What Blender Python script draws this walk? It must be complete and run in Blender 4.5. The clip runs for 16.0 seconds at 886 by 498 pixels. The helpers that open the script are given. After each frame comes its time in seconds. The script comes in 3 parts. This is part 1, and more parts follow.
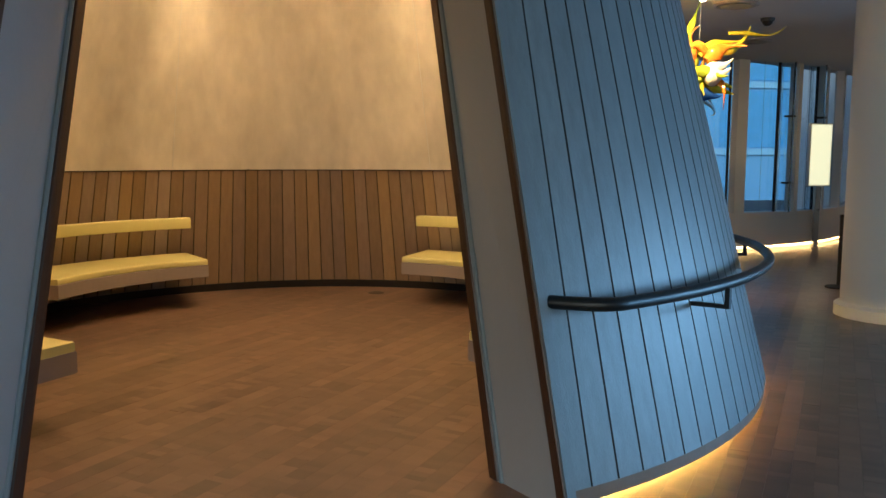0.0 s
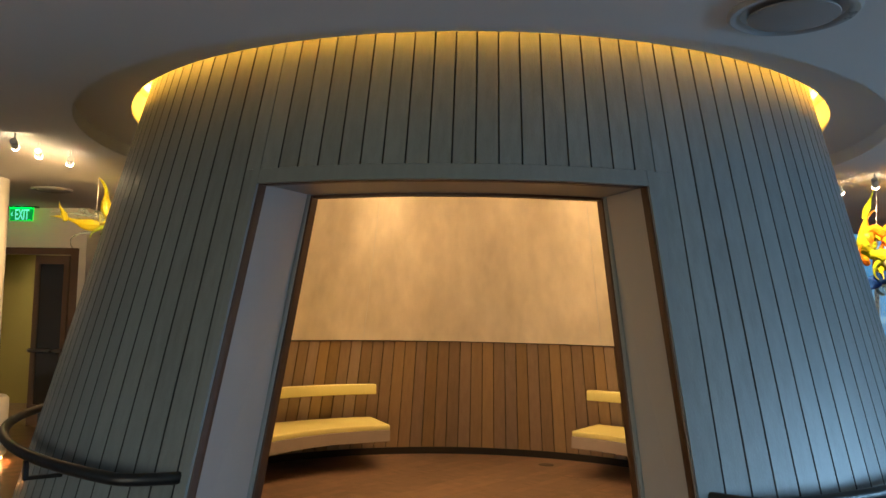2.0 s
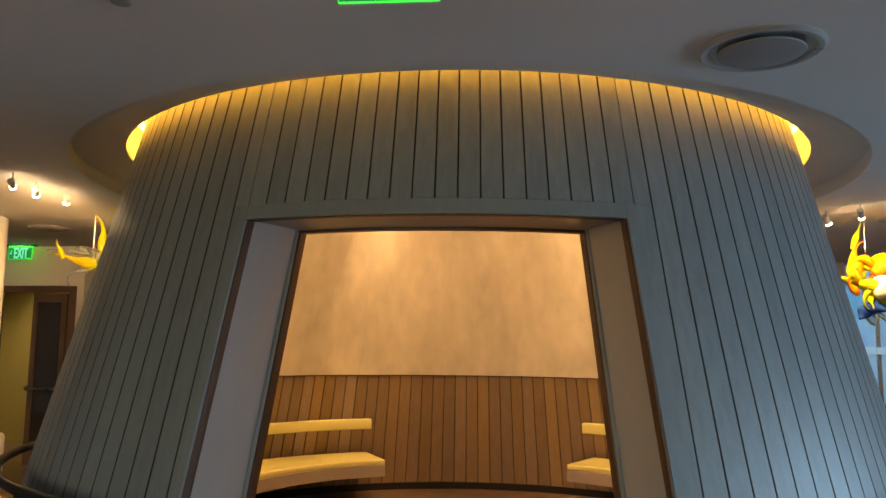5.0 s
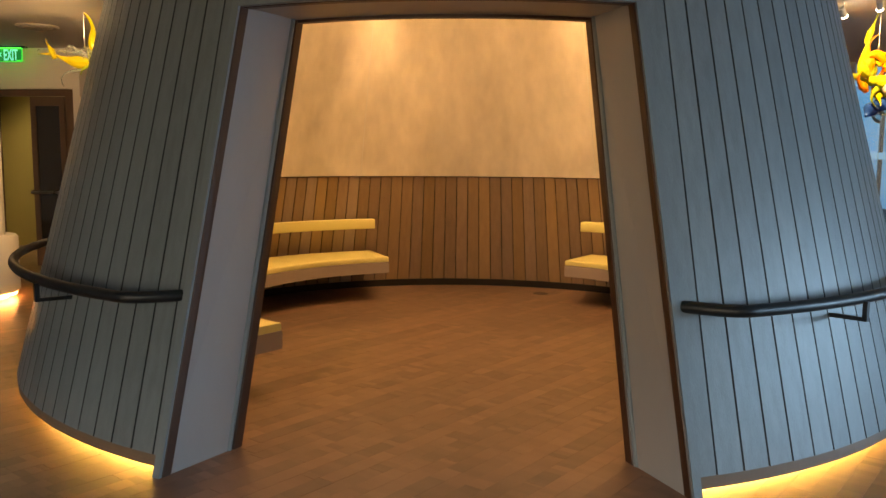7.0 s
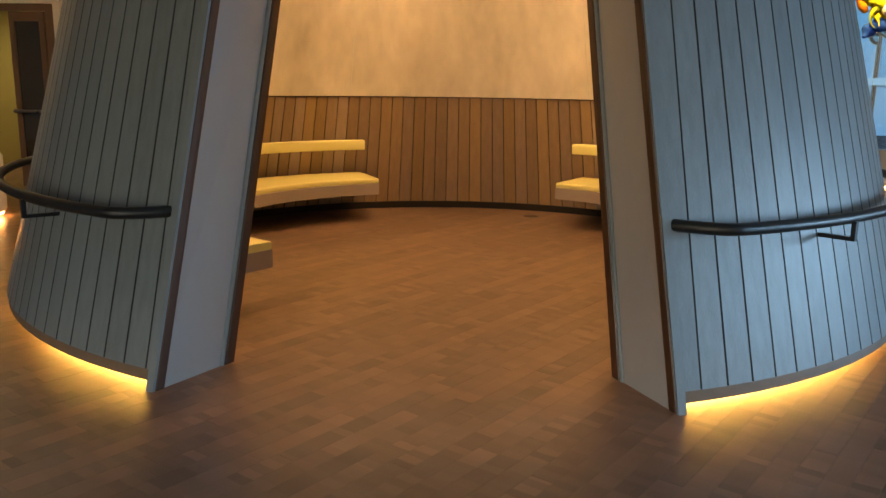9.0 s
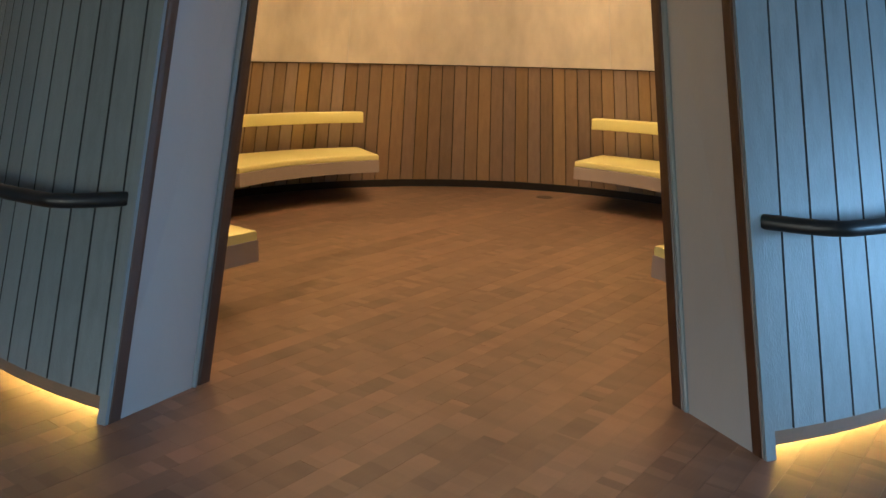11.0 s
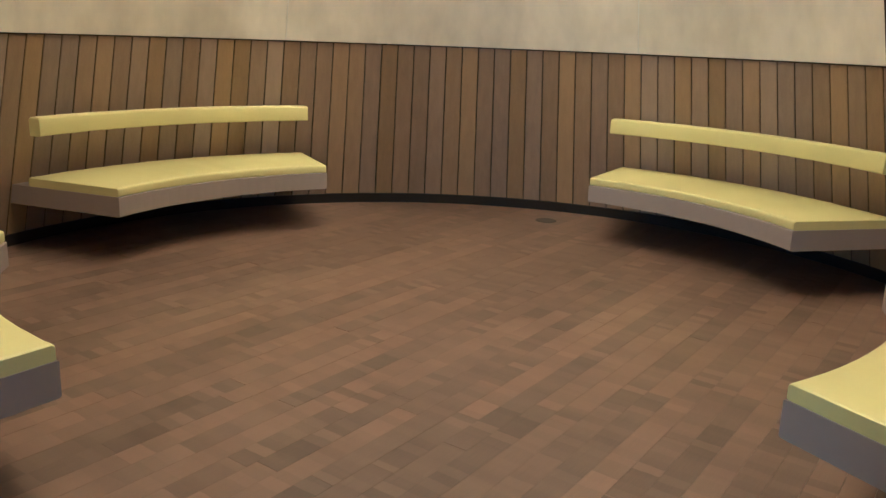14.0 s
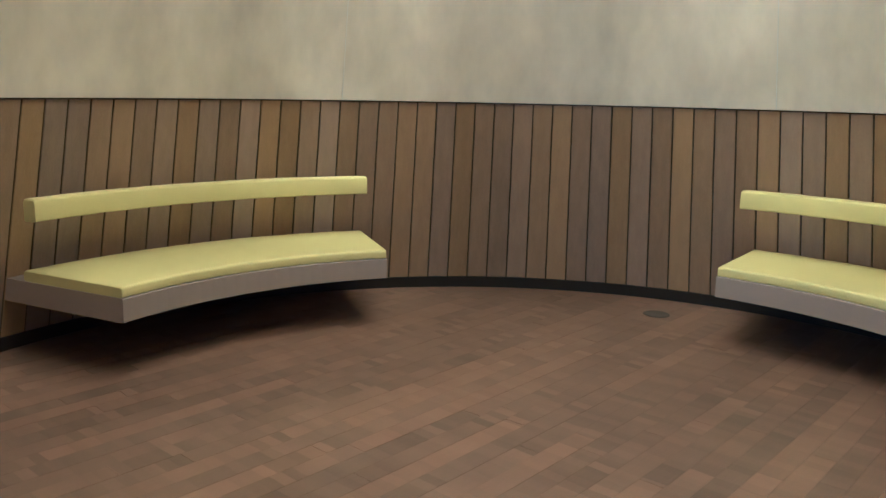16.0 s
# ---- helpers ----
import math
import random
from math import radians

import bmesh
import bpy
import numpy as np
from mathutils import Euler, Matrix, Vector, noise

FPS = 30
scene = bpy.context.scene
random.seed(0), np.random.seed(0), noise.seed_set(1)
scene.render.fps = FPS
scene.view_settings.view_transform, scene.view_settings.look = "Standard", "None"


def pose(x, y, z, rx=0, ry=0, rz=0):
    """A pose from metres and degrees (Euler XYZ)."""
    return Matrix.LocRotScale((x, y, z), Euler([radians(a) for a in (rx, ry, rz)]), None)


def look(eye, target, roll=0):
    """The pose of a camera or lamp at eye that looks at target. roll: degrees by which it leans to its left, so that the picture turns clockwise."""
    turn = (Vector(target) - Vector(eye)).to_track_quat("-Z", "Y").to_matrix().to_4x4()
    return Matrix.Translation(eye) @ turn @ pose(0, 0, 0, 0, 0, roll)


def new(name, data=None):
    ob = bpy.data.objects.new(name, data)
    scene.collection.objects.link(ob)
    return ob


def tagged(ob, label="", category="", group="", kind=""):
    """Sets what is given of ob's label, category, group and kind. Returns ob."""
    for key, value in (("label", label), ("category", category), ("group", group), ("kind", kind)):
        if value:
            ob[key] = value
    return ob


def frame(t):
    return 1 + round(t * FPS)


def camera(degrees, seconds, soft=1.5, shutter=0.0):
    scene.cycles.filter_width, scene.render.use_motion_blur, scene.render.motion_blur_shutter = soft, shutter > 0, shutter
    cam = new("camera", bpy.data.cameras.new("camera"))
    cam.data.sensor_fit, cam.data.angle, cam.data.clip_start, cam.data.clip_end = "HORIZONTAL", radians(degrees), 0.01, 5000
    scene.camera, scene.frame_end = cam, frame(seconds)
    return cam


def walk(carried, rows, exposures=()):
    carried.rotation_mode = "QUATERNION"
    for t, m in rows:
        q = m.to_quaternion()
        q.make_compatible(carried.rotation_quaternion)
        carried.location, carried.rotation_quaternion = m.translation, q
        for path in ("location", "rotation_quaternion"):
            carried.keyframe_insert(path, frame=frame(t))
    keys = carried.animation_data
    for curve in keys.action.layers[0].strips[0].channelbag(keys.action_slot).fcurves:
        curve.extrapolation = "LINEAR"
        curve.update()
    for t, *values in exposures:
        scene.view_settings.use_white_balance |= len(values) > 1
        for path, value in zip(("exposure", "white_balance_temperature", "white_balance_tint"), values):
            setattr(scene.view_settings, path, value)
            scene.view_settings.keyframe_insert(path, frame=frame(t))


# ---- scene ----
cam = camera(57.85, 16.0)
ROWS = [
    (0.0, 0.335, -6.154, 1.447, 83.54, -0.09, -7.49),
    (0.5, 0.368, -6.290, 1.465, 84.03, -0.21, -3.65),
    (1.0, 0.317, -6.419, 1.491, 85.28, -0.12, -0.51),
    (1.5, 0.267, -6.548, 1.579, 88.84, -0.43, 2.02),
    (2.0, 0.319, -6.635, 1.642, 94.58, -1.18, 4.79),
    (2.5, 0.382, -6.688, 1.665, 98.47, -1.00, 5.50),
    (3.0, 0.415, -6.692, 1.660, 100.74, -0.92, 5.34),
    (3.2, 0.412, -6.697, 1.667, 101.35, -1.08, 5.10),
    (5.5, 0.416, -6.704, 1.601, 93.88, -0.49, 4.98),
    (6.0, 0.414, -6.704, 1.573, 89.88, -0.45, 5.09),
    (6.5, 0.412, -6.707, 1.545, 86.40, -0.48, 5.11),
    (7.0, 0.416, -6.707, 1.530, 83.55, -0.40, 5.08),
    (7.5, 0.420, -6.706, 1.510, 81.58, -0.67, 5.01),
    (8.0, 0.413, -6.705, 1.503, 80.09, -0.94, 4.83),
    (8.5, 0.412, -6.703, 1.493, 79.05, -1.11, 4.70),
    (9.0, 0.411, -6.698, 1.488, 78.25, -0.81, 4.41),
    (11.5, 0.179, -5.618, 1.414, 76.08, -1.53, 3.83),
    (12.0, 0.163, -5.314, 1.419, 75.71, -1.74, 3.76),
    (12.5, 0.128, -4.947, 1.410, 75.32, -1.65, 3.43),
    (13.0, 0.085, -4.577, 1.401, 75.03, -1.80, 3.41),
    (13.5, 0.121, -4.216, 1.381, 75.05, -1.94, 3.00),
    (14.0, 0.142, -3.885, 1.385, 75.25, -2.14, 2.59),
    (14.5, 0.148, -3.518, 1.398, 75.82, -2.11, 2.65),
    (15.0, 0.160, -3.198, 1.399, 76.99, -1.90, 2.42),
    (15.5, 0.133, -2.918, 1.422, 78.20, -1.55, 5.07),
    (16.0, 0.065, -2.747, 1.404, 78.73, -1.17, 8.35),
]
walk(cam, [(t, pose(x, y, z, rx, ry, rz)) for t, x, y, z, rx, ry, rz in ROWS],
     exposures=[(0.0, -0.28, 5500, 4), (1.5, -0.18, 6050, 7), (3.0, -0.1, 6850, 8), (6.0, -0.10, 7350, 15), (9.0, 0.0, 7000, 13), (11.5, 0.17, 5100, 4), (12.5, 0.30, 4550, 0), (13.2, 0.30, 4400, -2), (14.0, 0.13, 3900, -4), (16.0, 0.08, 3520, -7)])

# ---- world and light ----
world = bpy.data.worlds.new("dusk_sky")
scene.world = world
world.use_nodes = True
wn = world.node_tree.nodes
sky = wn.new("ShaderNodeTexSky")
sky.sky_type = "NISHITA"
sky.sun_disc = False
sky.sun_elevation = radians(22)
sky.sun_rotation = radians(200)
world.node_tree.links.new(sky.outputs[0], wn["Background"].inputs[0])
wn["Background"].inputs[1].default_value = 0.15

sun_data = bpy.data.lights.new("sun", "SUN")
sun_data.energy = 1.3
sun_data.angle = radians(10)
sun_data.color = (1.0, 0.93, 0.85)
sun = new("sun", sun_data)
sun.matrix_world = look((0, 0, 30), (3, 8, 27))


def area_lamp(name, eye, target, w, h, energy, colour, spread):
    d = bpy.data.lights.new(name, "AREA")
    d.shape, d.size, d.size_y, d.energy, d.color, d.spread = "RECTANGLE", w, h, energy, colour, radians(spread)
    ob = new(name, d)
    ob.matrix_world = look(eye, target)
    return ob


def spot_lamp(name, eye, target, energy, colour, cone, blend=0.6, radius=0.04):
    d = bpy.data.lights.new(name, "SPOT")
    d.energy, d.color, d.spot_size, d.spot_blend, d.shadow_soft_size = energy, colour, radians(cone), blend, radius
    ob = new(name, d)
    ob.matrix_world = look(eye, target)
    return ob


DAY = (0.36, 0.66, 1.0)
WARM = (1.0, 0.58, 0.235)
area_lamp("window_light_east", (10.3, -4.0, 1.4), (0, -3.4, 0.2), 9.0, 1.6, 155, DAY, 75)
# fill lamp behind the camera, added to brighten the ceiling and left cladding
area_lamp("window_light_front", (-2.5, -10.3, 1.4), (-0.5, 0, 0.0), 9.0, 1.8, 16, (0.42, 0.80, 1.0), 85)
for a in (28.5, 90, 151.5, 208.5, 270, 331.5):
    s, c = math.sin(radians(a)), math.cos(radians(a))
    spot_lamp("pavilion_downlight_beam", (1.3 * s, -1.3 * c, 4.02), (1.5 * s, -1.5 * c, 0), 168, WARM, 125, 1.0, 0.06)
    # narrow spot without a fitting, added to brighten the plaster beside a seam
    spot_lamp("pavilion_grazer_beam", (1.62 * s, -1.62 * c, 4.02), (2.38 * s, -2.38 * c, 2.0), 270, WARM, 32, 1.0, 0.03)

# ---- materials ----


def material(name, colour, rough=0.5, metal=0.0, vary=0.15, scale=6.0, fine=60.0, stretch=(1, 1, 1), bump=0.1, island=0.0, piece=0.0, hue=0.0, spec=0.5, detail=4.0, warp=0.0, relief=0.0):
    """Principled surface with broad and fine variation, grain stretched along local axes, and per-piece shade."""
    m = bpy.data.materials.new(name)
    m.use_nodes = True
    nt = m.node_tree
    n, l = nt.nodes, nt.links
    b = n["Principled BSDF"]
    b.inputs["Metallic"].default_value = metal
    b.inputs["Specular IOR Level"].default_value = spec
    tc = n.new("ShaderNodeTexCoord")
    mp = n.new("ShaderNodeMapping")
    mp.inputs["Scale"].default_value = stretch
    l.new(tc.outputs["Object"], mp.inputs["Vector"])
    broad = n.new("ShaderNodeTexNoise")
    broad.noise_dimensions = "4D"
    broad.inputs["Scale"].default_value = scale
    broad.inputs["Detail"].default_value = detail
    broad.inputs["Distortion"].default_value = warp
    grain = n.new("ShaderNodeTexNoise")
    grain.noise_dimensions = "4D"
    grain.inputs["Scale"].default_value = fine
    grain.inputs["Detail"].default_value = 3
    for q in (broad, grain):
        l.new(mp.outputs[0], q.inputs["Vector"])
    add = n.new("ShaderNodeMath")
    add.operation = "ADD"
    l.new(broad.outputs[0], add.inputs[0])
    half = n.new("ShaderNodeMath")
    half.operation = "MULTIPLY_ADD"
    l.new(grain.outputs[0], half.inputs[0])
    half.inputs[1].default_value = 0.5
    half.inputs[2].default_value = -0.75
    l.new(half.outputs[0], add.inputs[1])
    total = add
    if island or piece:
        src = n.new("ShaderNodeNewGeometry").outputs["Random Per Island"] if island else n.new("ShaderNodeObjectInfo").outputs["Random"]
        mul = n.new("ShaderNodeMath")
        mul.operation = "MULTIPLY"
        l.new(src, mul.inputs[0])
        mul.inputs[1].default_value = 37.0
        for q in (broad, grain):
            l.new(mul.outputs[0], q.inputs["W"])
        pw = n.new("ShaderNodeMath")
        pw.operation = "MULTIPLY_ADD"
        l.new(src, pw.inputs[0])
        k = (island or piece) / max(vary, 0.01)
        pw.inputs[1].default_value = k
        pw.inputs[2].default_value = -0.5 * k
        tot = n.new("ShaderNodeMath")
        tot.operation = "ADD"
        l.new(add.outputs[0], tot.inputs[0])
        l.new(pw.outputs[0], tot.inputs[1])
        total = tot
    val = n.new("ShaderNodeMath")
    val.operation = "MULTIPLY_ADD"
    l.new(total.outputs[0], val.inputs[0])
    val.inputs[1].default_value = 2 * vary
    val.inputs[2].default_value = 1.0
    hsv = n.new("ShaderNodeHueSaturation")
    hsv.inputs["Color"].default_value = (*colour, 1)
    l.new(val.outputs[0], hsv.inputs["Value"])
    l.new(hsv.outputs[0], b.inputs["Base Color"])
    if hue:
        h1 = n.new("ShaderNodeMath")
        h1.operation = "MULTIPLY"
        l.new(src, h1.inputs[0])
        h1.inputs[1].default_value = 17.3
        h2 = n.new("ShaderNodeMath")
        h2.operation = "FRACT"
        l.new(h1.outputs[0], h2.inputs[0])
        h3 = n.new("ShaderNodeMath")
        h3.operation = "MULTIPLY_ADD"
        l.new(h2.outputs[0], h3.inputs[0])
        h3.inputs[1].default_value = 2 * hue
        h3.inputs[2].default_value = 0.5 - hue
        l.new(h3.outputs[0], hsv.inputs["Hue"])
        h4 = n.new("ShaderNodeMath")
        h4.operation = "MULTIPLY_ADD"
        l.new(h2.outputs[0], h4.inputs[0])
        h4.inputs[1].default_value = 0.5
        h4.inputs[2].default_value = 0.75
        l.new(h4.outputs[0], hsv.inputs["Saturation"])
    rr = n.new("ShaderNodeMath")
    rr.operation = "MULTIPLY_ADD"
    l.new(broad.outputs[0], rr.inputs[0])
    rr.inputs[1].default_value = 0.2
    rr.inputs[2].default_value = max(rough - 0.1, 0.02)
    l.new(rr.outputs[0], b.inputs["Roughness"])
    if bump:
        bp = n.new("ShaderNodeBump")
        bp.inputs["Strength"].default_value = bump
        bp.inputs["Distance"].default_value = 0.004
        l.new(grain.outputs[0], bp.inputs["Height"])
        if relief:
            deep = n.new("ShaderNodeBump")
            deep.inputs["Strength"].default_value = 1.0
            deep.inputs["Distance"].default_value = relief
            l.new(broad.outputs[0], deep.inputs["Height"])
            l.new(deep.outputs[0], bp.inputs["Normal"])
        l.new(bp.outputs[0], b.inputs["Normal"])
    return m


def glow(name, colour, strength):
    m = bpy.data.materials.new(name)
    m.use_nodes = True
    b = m.node_tree.nodes["Principled BSDF"]
    b.inputs["Base Color"].default_value = (*colour, 1)
    b.inputs["Emission Color"].default_value = (*colour, 1)
    b.inputs["Emission Strength"].default_value = strength
    return m


def glass(name, colour, rough=0.05, trans=0.9, tint=1.0):
    m = bpy.data.materials.new(name)
    m.use_nodes = True
    n, l = m.node_tree.nodes, m.node_tree.links
    b = n["Principled BSDF"]
    b.inputs["Roughness"].default_value = rough
    b.inputs["Transmission Weight"].default_value = trans
    b.inputs["IOR"].default_value = 1.45
    no = n.new("ShaderNodeTexNoise")
    no.inputs["Scale"].default_value = 9
    hs = n.new("ShaderNodeHueSaturation")
    hs.inputs["Color"].default_value = (*colour, 1)
    mu = n.new("ShaderNodeMath")
    mu.operation = "MULTIPLY_ADD"
    mu.inputs[1].default_value = 0.5 * tint
    mu.inputs[2].default_value = 1 - 0.25 * tint
    l.new(no.outputs[0], mu.inputs[0])
    l.new(mu.outputs[0], hs.inputs["Value"])
    l.new(hs.outputs[0], b.inputs["Base Color"])
    return m


def strip_wood(name, colour, island):
    """Figured hardwood strip: cross bands along the piece, a shade of its own, and fine grain."""
    m = bpy.data.materials.new(name)
    m.use_nodes = True
    nt = m.node_tree
    n, l = nt.nodes, nt.links
    b = n["Principled BSDF"]
    b.inputs["Specular IOR Level"].default_value = 0.34

    def op(kind, a, b_, c_=None):
        q = n.new("ShaderNodeMath")
        q.operation = kind
        for i, v in enumerate((a, b_, c_)):
            if v is None:
                continue
            if isinstance(v, (int, float)):
                q.inputs[i].default_value = v
            else:
                l.new(v, q.inputs[i])
        return q.outputs[0]

    src = n.new("ShaderNodeNewGeometry").outputs["Random Per Island"] if island else n.new("ShaderNodeObjectInfo").outputs["Random"]
    tc = n.new("ShaderNodeTexCoord")
    sep = n.new("ShaderNodeSeparateXYZ")
    l.new(tc.outputs["Object"], sep.inputs[0])
    wob = n.new("ShaderNodeTexNoise")
    wob.inputs["Scale"].default_value = 9
    l.new(tc.outputs["Object"], wob.inputs["Vector"])
    along = op("ADD", op("MULTIPLY_ADD", sep.outputs[0], 19.0, op("MULTIPLY", src, 311.0)), op("MULTIPLY", wob.outputs[0], 0.3))
    cell = op("FLOOR", along, 0.0)
    white = n.new("ShaderNodeTexWhiteNoise")
    white.noise_dimensions = "1D"
    l.new(cell, white.inputs["W"])
    soft = n.new("ShaderNodeTexNoise")
    soft.noise_dimensions = "1D"
    soft.inputs["Scale"].default_value = 0.22
    soft.inputs["Detail"].default_value = 2
    l.new(along, soft.inputs["W"])
    patch = n.new("ShaderNodeTexNoise")
    patch.inputs["Scale"].default_value = 1.6
    patch.inputs["Detail"].default_value = 3
    l.new(n.new("ShaderNodeNewGeometry").outputs["Position"], patch.inputs["Vector"])
    zone = n.new("ShaderNodeTexNoise")
    zone.noise_dimensions = "1D"
    zone.inputs["Scale"].default_value = 0.13
    zone.inputs["Detail"].default_value = 0
    l.new(op("ADD", along, 77.0), zone.inputs["W"])
    mask = op("MAXIMUM", op("MULTIPLY", op("SUBTRACT", zone.outputs[0], 0.52), 6.0), 0.30)
    grainmap = n.new("ShaderNodeMapping")
    grainmap.inputs["Scale"].default_value = (3, 60, 1)
    l.new(tc.outputs["Object"], grainmap.inputs["Vector"])
    grain = n.new("ShaderNodeTexNoise")
    grain.inputs["Scale"].default_value = 3
    grain.inputs["Detail"].default_value = 4
    l.new(grainmap.outputs[0], grain.inputs["Vector"])
    bands = op("MULTIPLY", op("SUBTRACT", white.outputs[0], 0.5), op("MULTIPLY", op("MINIMUM", mask, 1.0), 0.60))
    v = op("ADD", op("MULTIPLY_ADD", op("SUBTRACT", soft.outputs[0], 0.5), 0.38, 1.0), bands)
    v = op("MULTIPLY_ADD", op("SUBTRACT", src, 0.5), 0.40, v)
    v = op("MULTIPLY_ADD", op("SUBTRACT", grain.outputs[0], 0.5), 0.25, v)
    v = op("MULTIPLY_ADD", op("SUBTRACT", patch.outputs[0], 0.5), 0.45, v)
    hsv = n.new("ShaderNodeHueSaturation")
    hsv.inputs["Color"].default_value = (*colour, 1)
    l.new(v, hsv.inputs["Value"])
    l.new(op("MULTIPLY_ADD", soft.outputs[0], 0.008, 0.496), hsv.inputs["Hue"])
    l.new(op("MULTIPLY_ADD", src, 0.12, 0.92), hsv.inputs["Saturation"])
    l.new(hsv.outputs[0], b.inputs["Base Color"])
    l.new(op("MULTIPLY_ADD", patch.outputs[0], 0.1, 0.28), b.inputs["Roughness"])
    bp = n.new("ShaderNodeBump")
    bp.inputs["Strength"].default_value = 0.08
    bp.inputs["Distance"].default_value = 0.003
    l.new(grain.outputs[0], bp.inputs["Height"])
    l.new(bp.outputs[0], b.inputs["Normal"])
    return m


FLOOR = strip_wood("brown_figured_strip", (0.163, 0.105, 0.076), True)
FLOOR_P = strip_wood("brown_figured_plank", (0.163, 0.105, 0.076), False)
CLAD = material("grey_stained_board", (0.170, 0.198, 0.208), 0.4, vary=0.26, scale=3, fine=26, stretch=(9, 9, 0.55), bump=0.35, piece=0.10)
CLAD_FLAT = material("grey_stained_casing", (0.170, 0.198, 0.208), 0.42, vary=0.14, scale=3, fine=26, stretch=(9, 9, 0.55), bump=0.3)
JAMB = material("grey_satin_panel", (0.31, 0.305, 0.30), 0.4, vary=0.06, scale=2, fine=40, stretch=(4, 4, 1), bump=0.08)
BROWN = material("dark_brown_edge", (0.052, 0.022, 0.011), 0.4, vary=0.25, scale=4, fine=60, stretch=(6, 6, 0.6), bump=0.2)
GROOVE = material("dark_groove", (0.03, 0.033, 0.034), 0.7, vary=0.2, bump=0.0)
WOOD_GROOVE = material("dark_wood_groove", (0.075, 0.05, 0.033), 0.7, vary=0.2, bump=0.0)
CAP = material("dark_bronze_cap", (0.03, 0.02, 0.012), 0.3, metal=0.5, vary=0.2, bump=0.05)
BLACK = material("black_recess", (0.012, 0.011, 0.011), 0.7, vary=0.2, bump=0.05)
WALNUT = material("brown_wainscot_board", (0.280, 0.200, 0.134), 0.45, vary=0.22, scale=2.5, fine=22, stretch=(10, 10, 0.5), bump=0.3, piece=0.2, hue=0.01)
PLASTER = material("trowelled_plaster", (0.74, 0.69, 0.61), 0.37, vary=0.38, scale=1.2, fine=7, stretch=(1.25, 1.25, 0.62), bump=0.08, detail=1.6, warp=0.6, relief=0.085)
WHITE = material("white_paint", (0.74, 0.74, 0.73), 0.55, vary=0.03, scale=1.5, fine=90, bump=0.04)
CEIL = material("grey_white_ceiling_paint", (0.78, 0.78, 0.78), 0.7, vary=0.04, scale=1.0, fine=80, bump=0.04)
GROUT = material("dark_joint", (0.085, 0.057, 0.043), 0.8, vary=0.2, bump=0.0)
VINYL = material("yellow_vinyl", (0.66, 0.61, 0.25), 0.38, vary=0.05, scale=5, fine=120, bump=0.12)
BENCH = material("taupe_lacquer", (0.30, 0.25, 0.23), 0.4, vary=0.06, scale=3, fine=50, bump=0.05)
RAIL = material("dark_bronze", (0.008, 0.009, 0.010), 0.4, metal=0.0, vary=0.2, scale=5, fine=90, bump=0.04)
STEEL = material("brushed_metal", (0.35, 0.35, 0.35), 0.3, metal=0.9, vary=0.1, bump=0.05)
RIM = material("pale_metal_rim", (0.42, 0.43, 0.44), 0.3, metal=0.2, vary=0.08, bump=0.03)
DARKGREY = material("dark_grey_paint", (0.05, 0.05, 0.055), 0.5, vary=0.1, bump=0.03)
DISC = material("grey_speaker_disc", (0.34, 0.34, 0.34), 0.6, vary=0.1, fine=200, bump=0.1)
LED = glow("warm_led_strip", (1.0, 0.52, 0.10), 88.0)
LED_SOFT = glow("soft_led_strip", (1.0, 0.58, 0.2), 22.0)
LED_COVE = glow("warm_led_cove", (1.0, 0.47, 0.05), 27.0)
BULB = glow("lamp_bulb", (1.0, 0.72, 0.40), 140.0)
EXIT_GREEN = glow("exit_green", (0.01, 0.85, 0.07), 1.8)
EXIT_LETTER = glow("exit_letters", (0.20, 0.92, 0.72), 1.0)
EXIT_BAR = glow("exit_light_bar", (0.0, 1.0, 0.04), 12.0)
EXIT_PLATE = glow("green_edge_lit_acrylic", (0.0, 0.30, 0.06), 0.55)
PANE = glass("window_pane", (0.80, 0.92, 1.0), 0.02, 1.0, 0.0)
BRONZE = material("bronze_door_frame", (0.16, 0.105, 0.075), 0.4, metal=0.3, vary=0.1, bump=0.05)
OLIVE = material("olive_yellow_wall", (0.42, 0.36, 0.14), 0.6, vary=0.06, scale=2, bump=0.05)

# ---- mesh helpers ----


def link(name, verts, faces, mat, parent=None, label="", smooth=False):
    me = bpy.data.meshes.new(name)
    me.from_pydata([tuple(v) for v in verts], [], faces)
    bm = bmesh.new()
    bm.from_mesh(me)
    bmesh.ops.recalc_face_normals(bm, faces=bm.faces[:])
    bm.to_mesh(me)
    bm.free()
    me.materials.append(mat)
    if smooth:
        for p in me.polygons:
            p.use_smooth = True
        me.set_sharp_from_angle(angle=radians(35))
    ob = new(name, me)
    if parent:
        ob.parent = parent
    if label:
        ob["label"] = label
    return ob


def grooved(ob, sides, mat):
    """Gives the listed edge faces of a board a second, darker material."""
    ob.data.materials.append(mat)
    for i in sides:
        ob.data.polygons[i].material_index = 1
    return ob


def share(ob, m, parent):
    """Another object on the same mesh, at the pose m under parent."""
    c = new(ob.name.split(".")[0], ob.data)
    c.parent = parent
    c.matrix_basis = m
    return c


def thing(name, place, label, category, group="", kind=""):
    e = new(name)
    e.empty_display_size = 0.1
    e.location = place
    return tagged(e, label, category, group, kind)


def P(r, a, z):
    """A point at radius r and angle a (degrees, 0 at the doorway, positive towards +x) about the pavilion's axis."""
    return Vector((r * math.sin(radians(a)), -r * math.cos(radians(a)), z))


def r_out(z):
    return 3.386 - 0.255 * z


def r_in(z):
    return 2.943 - 0.26 * z


